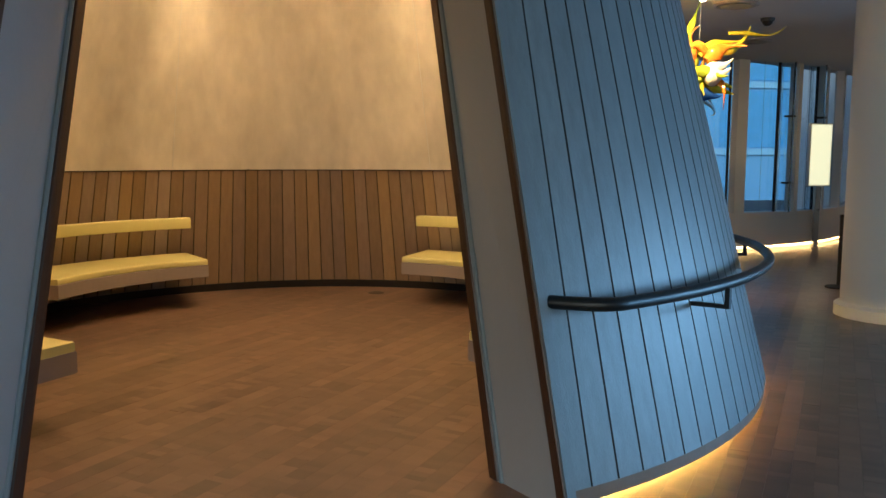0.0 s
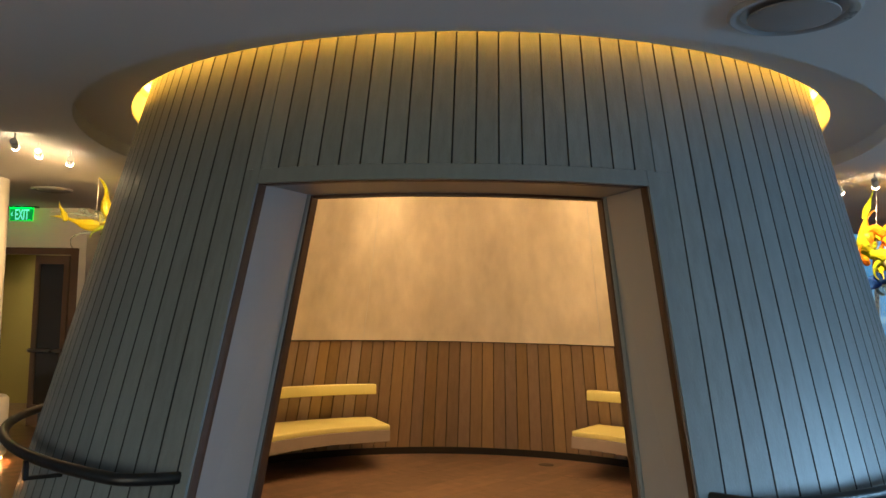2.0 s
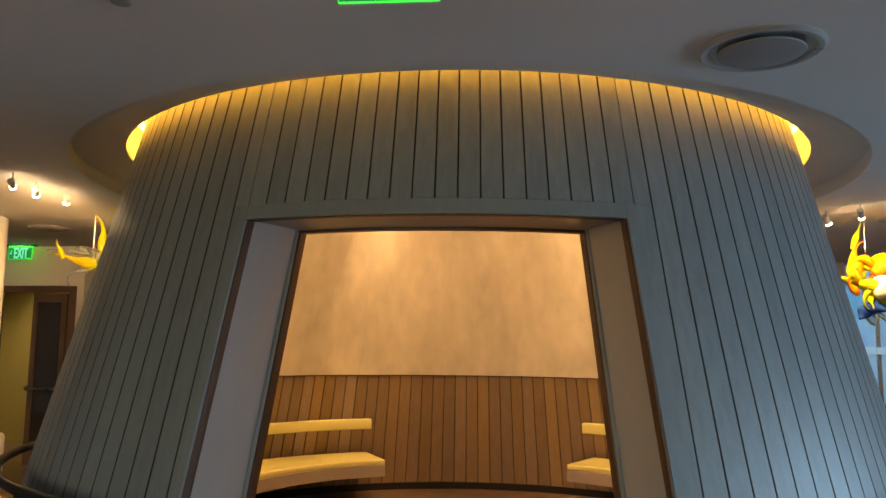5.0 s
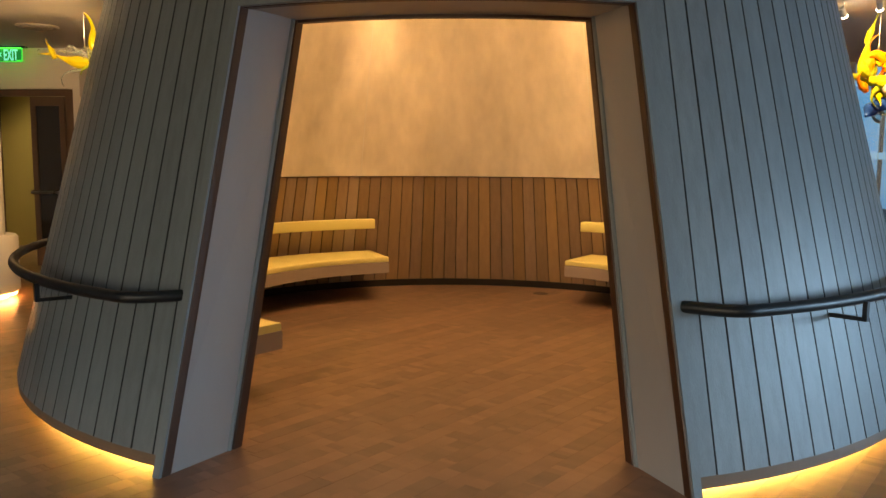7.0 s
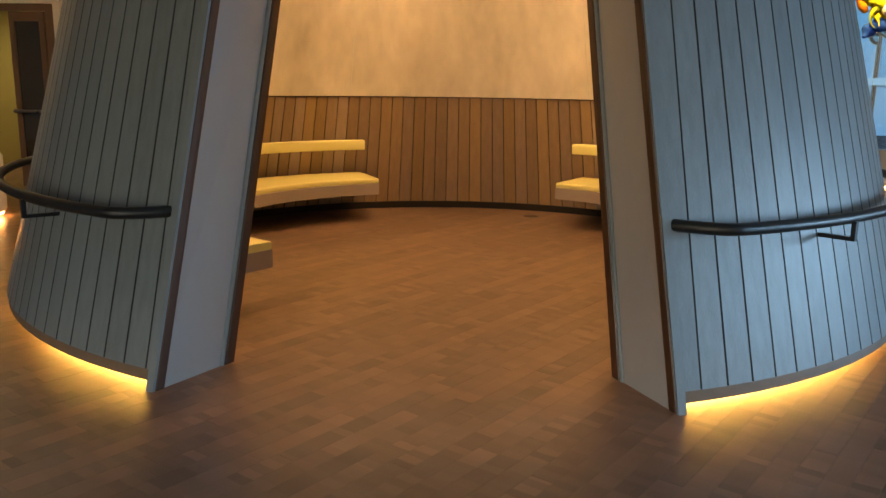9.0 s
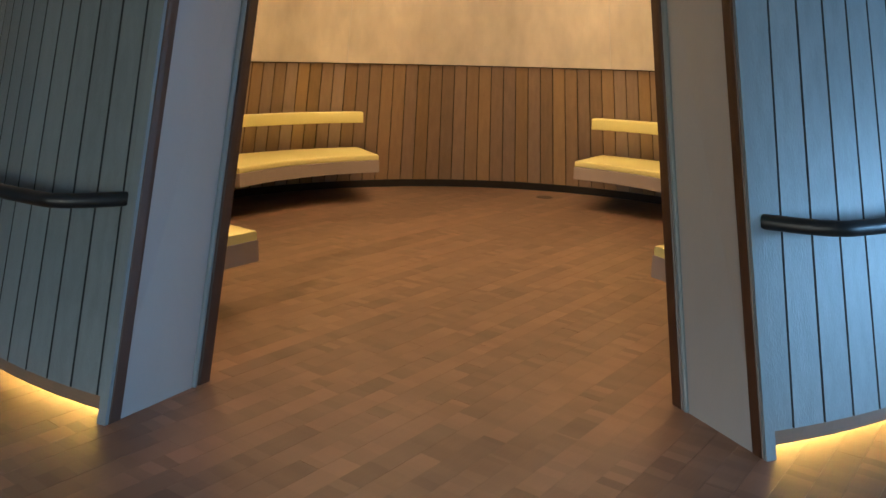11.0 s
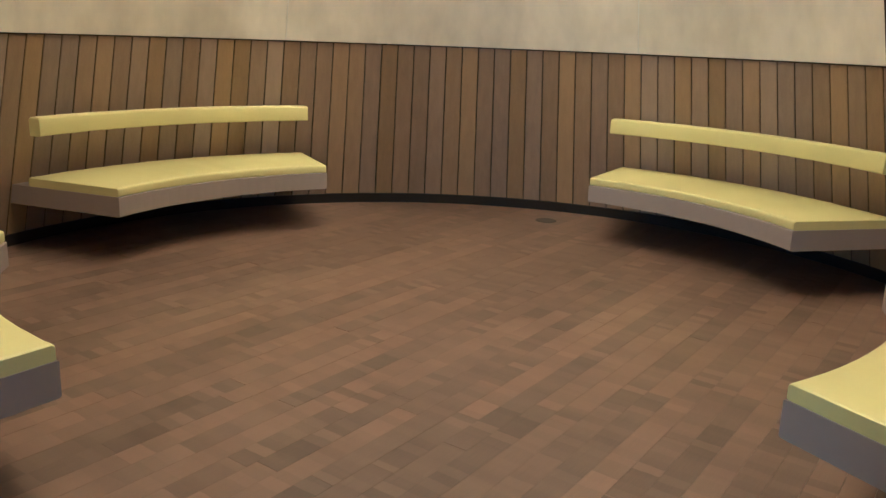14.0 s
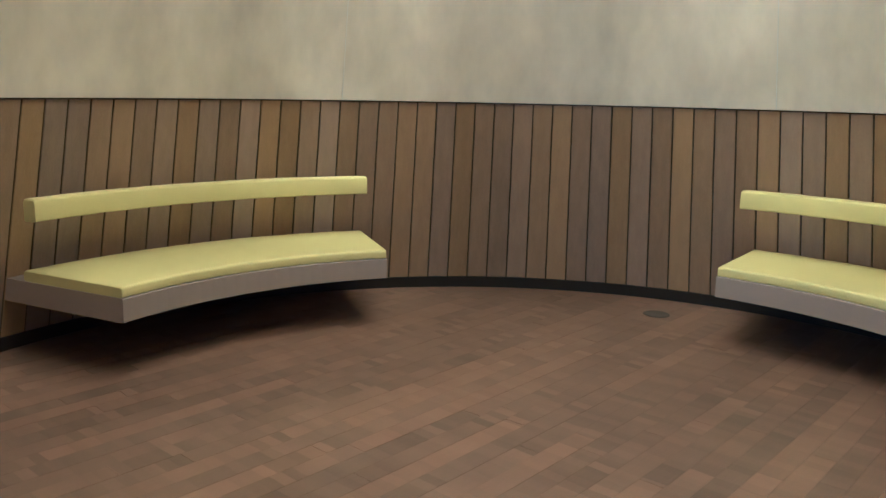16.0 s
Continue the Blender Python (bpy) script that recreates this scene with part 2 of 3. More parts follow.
def sweep(a0, a1, n, profile, closed=False):
    """A closed profile of (radius, height) swept about the axis from a0 to a1."""
    verts, faces, k = [], [], len(profile)
    m = n if closed else n + 1
    for i in range(m):
        a = a0 + (a1 - a0) * i / n
        verts += [P(r, a, z) for r, z in profile]
    for i in range(n):
        b, c = i * k, ((i + 1) % m) * k
        for j in range(k):
            q = (j + 1) % k
            faces.append((b + j, b + q, c + q, c + j))
    if not closed:
        faces.append(tuple(range(k)))
        faces.append(tuple((m - 1) * k + j for j in range(k)))
    return verts, faces


def hexa(p):
    """A block on eight corners: four below and four above, in the same order round."""
    return p, [(0, 1, 2, 3), (4, 5, 6, 7), (0, 1, 5, 4), (1, 2, 6, 5), (2, 3, 7, 6), (3, 0, 4, 7)]


def box(x0, x1, y0, y1, z0, z1, bevel=0.0):
    p = [(x0, y0, z0), (x1, y0, z0), (x1, y1, z0), (x0, y1, z0), (x0, y0, z1), (x1, y0, z1), (x1, y1, z1), (x0, y1, z1)]
    if not bevel:
        return hexa([Vector(q) for q in p])
    bm = bmesh.new()
    vs = [bm.verts.new(q) for q in p]
    for f in hexa(p)[1]:
        bm.faces.new([vs[i] for i in f])
    bmesh.ops.recalc_face_normals(bm, faces=bm.faces[:])
    bmesh.ops.bevel(bm, geom=bm.edges[:], offset=bevel, segments=2, affect="EDGES", profile=0.6)
    bm.verts.index_update()
    out = [v.co.copy() for v in bm.verts], [tuple(v.index for v in f.verts) for f in bm.faces]
    bm.free()
    return out


def tube(points, radius, sides=10, flat=1.0):
    """A round bar along points; radius may be a list. Ends closed."""
    verts, faces, n = [], [], len(points)
    pts = [Vector(q) for q in points]
    side = None
    for i, q in enumerate(pts):
        d = (pts[min(i + 1, n - 1)] - pts[max(i - 1, 0)]).normalized()
        ref = Vector((0, 0, 1)) if abs(d.z) < 0.9 else Vector((1, 0, 0))
        if side is None:
            side = d.cross(ref).normalized()
        side = (side - d * side.dot(d)).normalized()
        up = side.cross(d).normalized()
        r = radius[i] if isinstance(radius, list) else radius
        for k in range(sides):
            t = 2 * math.pi * k / sides
            verts.append(q + side * (r * math.cos(t)) + up * (r * flat * math.sin(t)))
    for i in range(n - 1):
        for k in range(sides):
            j = (k + 1) % sides
            faces.append((i * sides + k, i * sides + j, (i + 1) * sides + j, (i + 1) * sides + k))
    faces.append(tuple(range(sides)))
    faces.append(tuple((n - 1) * sides + k for k in range(sides)))
    return verts, faces


def lathe(profile, n=32, centre=(0, 0)):
    """A closed or open profile of (radius, height) turned about a vertical axis."""
    verts, faces, k = [], [], len(profile)
    for i in range(n):
        t = 2 * math.pi * i / n
        verts += [Vector((centre[0] + r * math.cos(t), centre[1] + r * math.sin(t), z)) for r, z in profile]
    for i in range(n):
        b, c = i * k, ((i + 1) % n) * k
        for j in range(k - 1):
            faces.append((b + j, b + j + 1, c + j + 1, c + j))
    for j in (0, k - 1):
        if profile[j][0] > 1e-6:
            faces.append(tuple(i * k + j for i in range(n)))
    return verts, faces


def joined(*pieces):
    verts, faces = [], []
    for v, f in pieces:
        o = len(verts)
        verts += v
        faces += [tuple(i + o for i in q) for q in f]
    return verts, faces


def structure(name, geo, mat, label, category, smooth=False):
    return tagged(link(name, *geo, mat, smooth=smooth), label, category, kind="structure")


CEIL_Z, SOFFIT_Z, COVE_R, RING_R = 2.959, 3.067, 2.689, 3.067

# ---- ground slab, room shell and ceiling ----
floor = structure("floor", box(-11, 11, -11, 11, -0.15, -0.012), GROUT, "brown hardwood strip floor laid on the diagonal", "floor")
# the line of the curved window wall, west to east
WIN = [(2.6, 6.15), (4.2, 5.72), (5.4, 5.58), (6.5, 5.66), (7.6, 5.98), (8.6, 6.55), (9.5, 7.35), (10.6, 8.6)]


def ring_sheet(r0, r1, z, n=96):
    v = []
    for i in range(n):
        a = 360 * i / n
        v += [P(r0, a, z), P(r1, a, z)]
    return v, [(2 * i, 2 * i + 1, 2 * ((i + 1) % n) + 1, 2 * ((i + 1) % n)) for i in range(n)]


def ceiling_field(r, half, z, n=96):
    """A square sheet of that half width with a round hole."""
    v = []
    for i in range(n):
        a = 360 * i / n
        d = P(1, a, 0)
        k = half / max(abs(d.x), abs(d.y))
        while d.x > 0 and d.y > 0 and k * d.x > 2.7 and k * d.y > np.interp(k * d.x, [q[0] for q in WIN], [q[1] for q in WIN]) + 0.3:
            k -= 0.02
        v += [P(r, a, z), Vector((d.x * k, d.y * k, z))]
    return v, [(2 * i, 2 * i + 1, 2 * ((i + 1) % n) + 1, 2 * ((i + 1) % n)) for i in range(n)]


def ring_wall(r, z0, z1, n=96):
    v = []
    for i in range(n):
        a = 360 * i / n
        v += [P(r, a, z0), P(r, a, z1)]
    return v, [(2 * i, 2 * i + 1, 2 * ((i + 1) % n) + 1, 2 * ((i + 1) % n)) for i in range(n)]


ceiling = structure("ceiling", joined(ceiling_field(RING_R, 11, CEIL_Z), ring_wall(RING_R, CEIL_Z, SOFFIT_Z), ring_sheet(COVE_R, RING_R, SOFFIT_Z),
                                      ring_wall(COVE_R, SOFFIT_Z, SOFFIT_Z + 0.03), ring_sheet(COVE_R, 2.84, SOFFIT_Z + 0.03), ring_wall(2.84, SOFFIT_Z + 0.03, 3.44), ceiling_field(2.46, 11.2, 3.44)), CEIL,
                    "grey-white plaster ceiling with a round stepped recess", "ceiling")
structure("wall_west", box(-11, -10.8, -11, 11, -0.02, 3.45), WHITE, "plain white painted wall", "wall")
structure("wall_back", box(-10.8, 3.0, 9.0, 9.2, -0.02, 3.45), WHITE, "plain white painted wall", "wall")
# out of view; the opening is placed to suit the front fill lamp
structure("wall_front", joined(box(-10.8, -7.2, -11, -10.6, -0.02, 3.45), box(2.2, 10.8, -11, -10.6, -0.02, 3.45), box(-7.2, 2.2, -11, -10.6, -0.02, 0.6), box(-7.2, 2.2, -11, -10.6, 2.9, 3.45)), WHITE, "unseen white painted wall with an assumed wide window", "wall")
structure("wall_east", joined(box(10.6, 11, -11, -8.7, -0.02, 3.45), box(10.6, 11, 0.7, 11, -0.02, 3.45), box(10.6, 11, -8.7, 0.7, -0.02, 0.6), box(10.6, 11, -8.7, 0.7, 2.9, 3.45)), WHITE, "unseen white painted wall with an assumed wide window", "wall")

# ---- conical pavilion ----
DOOR_Z = 2.291
TOP_Z = 4.15
core = joined(
    sweep(22.2, 337.8, 120, [(r_in(0) + 0.022, 0.0), (3.18, 0.0), (3.18, 0.088), (r_out(0.09) - 0.042, 0.088), (r_out(TOP_Z) - 0.045, TOP_Z), (r_in(TOP_Z) + 0.022, TOP_Z)]),
    sweep(-22.2, 22.2, 24, [(r_in(DOOR_Z) + 0.022, DOOR_Z + 0.03), (r_out(DOOR_Z) - 0.045, DOOR_Z + 0.03), (r_out(TOP_Z) - 0.045, TOP_Z), (r_in(TOP_Z) + 0.022, TOP_Z)]))
wall_cone = structure("wall_cone", core, BLACK, "truncated-cone pavilion wall clad in grey-stained vertical boards", "wall")

Z_W = 1.317
plaster = joined(
    sweep(22.2, 337.8, 144, [(r_in(Z_W) + 0.012, Z_W), (r_in(Z_W) + 0.021, Z_W), (r_in(TOP_Z) + 0.021, TOP_Z), (r_in(TOP_Z) + 0.004, TOP_Z)]),
    sweep(-22.2, 22.2, 24, [(r_in(DOOR_Z) + 0.012, DOOR_Z + 0.03), (r_in(DOOR_Z) + 0.021, DOOR_Z + 0.03), (r_in(TOP_Z) + 0.021, TOP_Z), (r_in(TOP_Z) + 0.004, TOP_Z)]))
link("plaster_lining", *plaster, PLASTER, wall_cone, "polished beige trowelled plaster", smooth=True)
link("skirting", *sweep(22.5, 337.5, 120, [(r_in(0) - 0.004, 0.0), (r_in(0) + 0.02, 0.0), (r_in(0.08) + 0.02, 0.078), (r_in(0.08) - 0.004, 0.078)]), BLACK, wall_cone, "black recessed skirting")
link("wainscot_cap", *sweep(22.5, 337.5, 120, [(r_in(Z_W) - 0.007, Z_W - 0.001), (r_in(Z_W) + 0.011, Z_W - 0.001), (r_in(Z_W) + 0.011, Z_W + 0.007), (r_in(Z_W) - 0.007, Z_W + 0.007)]), CAP, wall_cone, "thin dark wainscot cap")
for a in (29.9, 90, 149.9, 210.2, 270, 330.1):
    link("plaster_seam", *hexa([P(r_in(Z_W + 0.01) + 0.006, a - 0.045, Z_W + 0.01), P(r_in(Z_W + 0.01) + 0.006, a + 0.045, Z_W + 0.01), P(r_in(Z_W + 0.01) + 0.016, a + 0.045, Z_W + 0.01), P(r_in(Z_W + 0.01) + 0.016, a - 0.045, Z_W + 0.01),
                                P(r_in(4.0) + 0.0, a - 0.05, 4.0), P(r_in(4.0) + 0.0, a + 0.05, 4.0), P(r_in(4.0) + 0.012, a + 0.05, 4.0), P(r_in(4.0) + 0.012, a - 0.05, 4.0)]), WHITE, wall_cone, "pale filled plaster joint")
structure("ceiling_pavilion", joined(ring_sheet(0.002, r_in(4.08) + 0.01, 4.08), ring_sheet(0.002, r_in(4.12) + 0.01, 4.13)), WHITE, "white inner ceiling of the pavilion", "ceiling")


def board(half, z0, z1, rf, depth, chamfer, inward, gap, drop):
    """A flat tapered board centred on angle 0, its face on rf(z), its edges bevelled by chamfer across and drop deep; half: half its angle in degrees."""
    rings = []
    for z in (z0, z1):
        r = rf(z)
        s, c = math.sin(radians(half)), math.cos(radians(half))
        w = r * s - gap
        back = r * c + (depth if inward else -depth)
        face = r * c
        inn = face + (drop if inward else -drop)
        rings.append([Vector((-w, -back, z)), Vector((-w, -inn, z)), Vector((-w + chamfer, -face, z)), Vector((w - chamfer, -face, z)), Vector((w, -inn, z)), Vector((w, -back, z))])
    v = rings[0] + rings[1]
    f = [(j, (j + 1) % 6, 6 + (j + 1) % 6, 6 + j) for j in range(6)] + [tuple(range(6)), tuple(range(6, 12))]
    return v, f


def TURNS(a):
    return Matrix.Rotation(radians(a), 4, "Z")


STEP = 2.64


def ring_of(name, mesh, mat, angles, sides, groove):
    """Boards on one shared mesh, turned about the axis to the given angles."""
    first = None
    for a in angles:
        if first is None:
            first = grooved(link(name, *mesh, mat, wall_cone), sides, groove)
            first.matrix_basis = TURNS(a)
        else:
            share(first, TURNS(a), wall_cone)


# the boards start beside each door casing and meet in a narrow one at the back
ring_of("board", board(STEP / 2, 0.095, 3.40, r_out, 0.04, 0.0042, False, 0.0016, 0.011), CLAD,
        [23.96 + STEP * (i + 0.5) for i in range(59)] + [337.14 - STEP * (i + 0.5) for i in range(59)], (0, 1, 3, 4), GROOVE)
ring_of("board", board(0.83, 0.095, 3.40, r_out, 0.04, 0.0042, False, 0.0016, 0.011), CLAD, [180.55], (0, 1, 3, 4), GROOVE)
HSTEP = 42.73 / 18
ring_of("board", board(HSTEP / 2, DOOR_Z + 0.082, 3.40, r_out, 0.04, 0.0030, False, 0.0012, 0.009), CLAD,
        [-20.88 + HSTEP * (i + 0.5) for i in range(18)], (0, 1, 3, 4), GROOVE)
for s, low, up, end in ((1, (21.9, 21.2), 21.9, 23.9), (-1, (21.9, 21.2), 20.94, 22.8)):
    for z0, z1, b0, b1 in ((0.095, DOOR_Z + 0.08, *low), (DOOR_Z + 0.082, 3.40, up, up)):
        pts = []
        for z, a0 in ((z0, b0), (z1, b1)):
            r = r_out(z)
            pts += [P(r - 0.04, s * a0, z), P(r - 0.001, s * a0, z), P(r - 0.001, s * end, z), P(r - 0.04, s * end, z)]
        link("board", *hexa(pts), CLAD, wall_cone)
ISTEP = 2.78
ring_of("wainscot_board", board(ISTEP / 2, 0.082, Z_W - 0.002, r_in, 0.018, 0.003, True, 0.0034, 0.004), WALNUT,
        [178.49 + ISTEP * i for i in range(-55, 57)], (0, 4), WOOD_GROOVE)

# door lining, on its four measured corners each side
OB, OT = (1.2435, -3.149, 0.0), (0.984, -2.621, DOOR_Z)
IB, IT = (1.021, -2.703, 0.0), (0.8035, -2.150, DOOR_Z + 0.008)


def reveal(s, u, v, out=0.0):
    """A point on the reveal: u from the outer edge to the inner, v from floor to head; out: metres into the opening."""
    lo = Vector(OB).lerp(Vector(IB), u)
    hi = Vector(OT).lerp(Vector(IT), u)
    q = lo.lerp(hi, v)
    return Vector((s * (q.x - out), q.y + 0.3 * out, q.z))


def strip(s, u0, u1, o0, o1, v0=0.0, v1=1.0):
    return hexa([reveal(s, u, v, o) for v in (v0, v1) for u, o in ((u0, o0), (u1, o0), (u1, o1), (u0, o1))])


for s in (-1, 1):
    back = [P(math.hypot(OB[0], OB[1]) - 0.03, 22.05 * s, 0), P(math.hypot(IB[0], IB[1]), 22.4 * s, 0), P(math.hypot(OT[0], OT[1]) - 0.03, 22.4 * s, DOOR_Z), P(math.hypot(IT[0], IT[1]), 22.4 * s, DOOR_Z)]
    link("jamb_panel", *hexa([reveal(s, 0, 0), reveal(s, 1, 0), back[1], back[0], reveal(s, 0, 1), reveal(s, 1, 1), back[3], back[2]]), JAMB, wall_cone, "smooth grey door reveal panel")
    link("outer_edge_strip", *strip(s, 0.0, 0.10, -0.01, 0.005), BROWN, wall_cone, "dark brown wood edge strip")
    link("inner_edge_strip", *strip(s, 0.90, 1.015, -0.03, 0.012), BROWN, wall_cone, "dark brown wood edge strip")
    link("bead", *tube([reveal(s, 0.865, 0, 0.0), reveal(s, 0.865, 1, 0.0)], 0.013, 10), CLAD_FLAT, wall_cone, "rounded grey bead")
    a0b, a0t, w = math.degrees(math.atan2(OB[0], -OB[1])), math.degrees(math.atan2(OT[0], -OT[1])), 0.044
    pts = []
    for z, a0 in ((0.0, a0b), (DOOR_Z + 0.08, a0t + 0.02)):
        r = r_out(z)
        da = math.degrees(w / r)
        pts += [P(r - 0.02, s * a0, z), P(r + 0.016, s * a0, z), P(r + 0.016, s * (a0 + da), z), P(r - 0.02, s * (a0 + da), z)]
    link("door_casing", *hexa(pts), CLAD_FLAT, wall_cone, "flat grey-stained door casing")
link("head_casing", *sweep(-21.36, 21.36, 28, [(r_out(DOOR_Z) - 0.02, DOOR_Z), (r_out(DOOR_Z) + 0.014, DOOR_Z), (r_out(DOOR_Z + 0.078) + 0.014, DOOR_Z + 0.078), (r_out(DOOR_Z + 0.078) - 0.02, DOOR_Z + 0.078)]), CLAD_FLAT, wall_cone, "flat grey-stained head casing")
link("head_lining", *sweep(-24.0, 24.0, 28, [(2.31, DOOR_Z + 0.004), (r_out(DOOR_Z) - 0.022, DOOR_Z + 0.004), (r_out(DOOR_Z) - 0.022, DOOR_Z + 0.05), (2.31, DOOR_Z + 0.05)]), JAMB, wall_cone, "grey door head lining")
link("head_edge_strip", *sweep(-20.8, 20.8, 28, [(2.735, DOOR_Z - 0.004), (2.782, DOOR_Z - 0.004), (2.782, DOOR_Z + 0.01), (2.735, DOOR_Z + 0.01)]), BROWN, wall_cone, "dark brown wood edge strip")
link("head_edge_strip", *sweep(-21.2, 21.2, 28, [(2.285, DOOR_Z - 0.012), (2.335, DOOR_Z - 0.012), (2.335, DOOR_Z + 0.05), (2.285, DOOR_Z + 0.05)]), BROWN, wall_cone, "dark brown wood edge strip")

# light strips under the boards and in the ceiling cove
link("plinth", *sweep(22.3, 337.7, 120, [(3.181, 0.002), (3.193, 0.002), (3.193, 0.06), (3.181, 0.06)]), DARKGREY, wall_cone, "recessed dark plinth")
link("fascia", *sweep(22.3, 337.7, 120, [(3.332, 0.034), (3.357, 0.034), (r_out(0.0935) - 0.010, 0.0935), (3.318, 0.0935)]), material("brown_fascia", (0.17, 0.115, 0.075), 0.5, vary=0.15, bump=0.05), wall_cone, "brown fascia under the boards")
strip_base = thing("led_strip", (0, 0, 0), "warm yellow light strip under the lower edge of the cladding", "light strip")
link("diffuser", *sweep(22.3, 337.7, 120, [(3.194, 0.014), (3.197, 0.014), (3.197, 0.056), (3.194, 0.056)]), LED, strip_base)
strip_cove = thing("led_strip", (0, 0, 3.38), "warm yellow light strip hidden in the round ceiling cove", "light strip")
o = link("diffuser", *sweep(0, 360, 120, [(2.63, 0.0), (2.68, 0.0), (2.68, 0.02), (2.63, 0.02)], True), LED_COVE, strip_cove)

# ---- handrail ----
rail = thing("handrail", (0, 0, 0), "dark bronze curved handrail fixed round the grey cone", "handrail")


def rail_r(a):
    d = min(a, 360 - a) - 22.6
    t = min(max(d / 4.2, 0), 1)
    return 3.155 + 0.194 * math.sin(t * math.pi / 2)


path = [P(rail_r(a), a, 0.847) for a in [22.6 + 0.35 * i for i in range(30)] + [33.1 + 293.8 * i / 150 for i in range(1, 150)] + [326.9 + 0.35 * i for i in range(31)]]
link("bar", *tube(path, 0.030, 16, 1.0), RAIL, rail, smooth=True)
for a in [40.15 + 39.95 * i for i in range(8)]:
    f = lambda r, da, z: P(r, a + da, z)
    link("bracket", *joined(
        hexa([f(3.368, -0.2, 0.752), f(3.392, -0.2, 0.752), f(3.392, 0.2, 0.752), f(3.368, 0.2, 0.752), f(3.368, -0.2, 0.835), f(3.392, -0.2, 0.835), f(3.392, 0.2, 0.835), f(3.368, 0.2, 0.835)]),
        hexa([f(r_out(0.72) - 0.01, -0.2, 0.728), f(3.392, -0.2, 0.733), f(3.392, 0.2, 0.733), f(r_out(0.72) - 0.01, 0.2, 0.728), f(r_out(0.72) - 0.01, -0.2, 0.749), f(3.392, -0.2, 0.752), f(3.392, 0.2, 0.752), f(r_out(0.72) - 0.01, 0.2, 0.749)])), RAIL, rail, "flat black angle bracket")

# ---- benches ----


def rounded(r0, r1, z0, z1, rad, n=4):
    out = []
    for cx, cz, t0 in ((r1 - rad, z1 - rad, 0), (r0 + rad, z1 - rad, 90), (r0 + rad, z0 + rad * 0.5, 180), (r1 - rad, z0 + rad * 0.5, 270)):
        for i in range(n + 1):
            t = radians(t0 + 90 * i / n)
            out.append((cx + rad * math.cos(t), cz + (rad if t0 < 180 else rad * 0.5) * math.sin(t)))
    return out


def padded(a0, a1, n, r0, r1, z0, z1, rad):
    """An upholstered pad swept along an arc, its ends drawn in and slightly crowned."""
    verts, faces = [], []
    base = rounded(r0, r1, z0, z1, rad)
    k = len(base)
    cr, cz = (r0 + r1) / 2, (z0 + z1) / 2
    angs = [(a0, 0.93), (a0 + 0.12, 0.985)] + [(a0 + 0.4 + (a1 - a0 - 0.8) * i / n, 1.0) for i in range(n + 1)] + [(a1 - 0.12, 0.985), (a1, 0.93)]
    for a, s in angs:
        for r, z in base:
            puff = 0.0022 * noise.noise(Vector((a * 0.9, r * 9, z * 20 + a0)))
            verts.append(P(cr + (r - cr) * (1 - (1 - s) * 0.12), a, z0 + (z - z0) * s + puff))
    m = len(angs)
    for i in range(m - 1):
        for j in range(k):
            q = (j + 1) % k
            faces.append((i * k + j, i * k + q, (i + 1) * k + q, (i + 1) * k + j))
    faces.append(tuple(range(k)))
    faces.append(tuple((m - 1) * k + j for j in range(k)))
    return verts, faces


def bench(a0, a1, b0, b1):
    b = thing("bench", (0, 0, 0), "curved floating bench with yellow cushion and padded backrest on the wainscot", "bench", "benches round the pavilion")
    link("seat_box", *sweep(a0, a1, 24, [(2.018, 0.298), (2.03, 0.294), (r_in(0.3) - 0.004, 0.294), (r_in(0.41) - 0.004, 0.414), (2.020, 0.414), (2.016, 0.410)]), BENCH, b, "taupe lacquered seat box")
    link("cushion", *padded(a0 + 0.1, a1 - 0.1, 40, 2.020, 2.706, 0.4145, 0.468, 0.014), VINYL, b, "pale yellow vinyl seat cushion", smooth=True)
    link("backrest", *padded(b0, b1, 40, 2.547, 2.627, 0.730, 0.843, 0.016), VINYL, b, "pale yellow vinyl backrest bolster", smooth=True)
    for t in (0.2, 0.5, 0.8):
        a = a0 + (a1 - a0) * t
        link("standoff", *hexa([P(2.62, a - 0.6, 0.755), P(r_in(0.755) - 0.001, a - 0.6, 0.755), P(r_in(0.755) - 0.001, a + 0.6, 0.755), P(2.62, a + 0.6, 0.755),
                                P(2.62, a - 0.6, 0.81), P(r_in(0.81) - 0.001, a - 0.6, 0.81), P(r_in(0.81) - 0.001, a + 0.6, 0.81), P(2.62, a + 0.6, 0.81)]), BLACK, b, "black wall bracket")
    return b


for ends in ((106.2, 151.6, 106.2, 153.0), (207.0, 252.1, 206.9, 252.6), (31.9, 77.5, 31.5, 77.8), (282.5, 328.1, 282.2, 328.5)):
    bench(*ends)

drain = thing("floor_cover", (2.538 * math.sin(radians(16.84)), 2.538 * math.cos(radians(16.84)), 0.0), "round dark grey floor outlet cover in the wood floor", "floor outlet")
link("disc", *lathe([(0.0, 0.004), (0.075, 0.004), (0.085, 0.0015), (0.085, -0.01)], 28), DARKGREY, drain)

fitting = thing("sprinkler", P(r_in(3.13) + 0.006, 179.4, 3.13), "small pale sidewall sprinkler on the plaster wall", "sprinkler")
link("rose", *tube([(0, 0, 0), (0.003, -0.014, 0)], 0.036, 20), RIM, fitting)
link("head", *tube([(0.003, -0.014, 0), (0.008, -0.055, 0)], [0.012, 0.009], 12), RIM, fitting)
link("deflector", *tube([(0.008, -0.055, 0), (0.0083, -0.058, 0)], 0.02, 14), RIM, fitting)

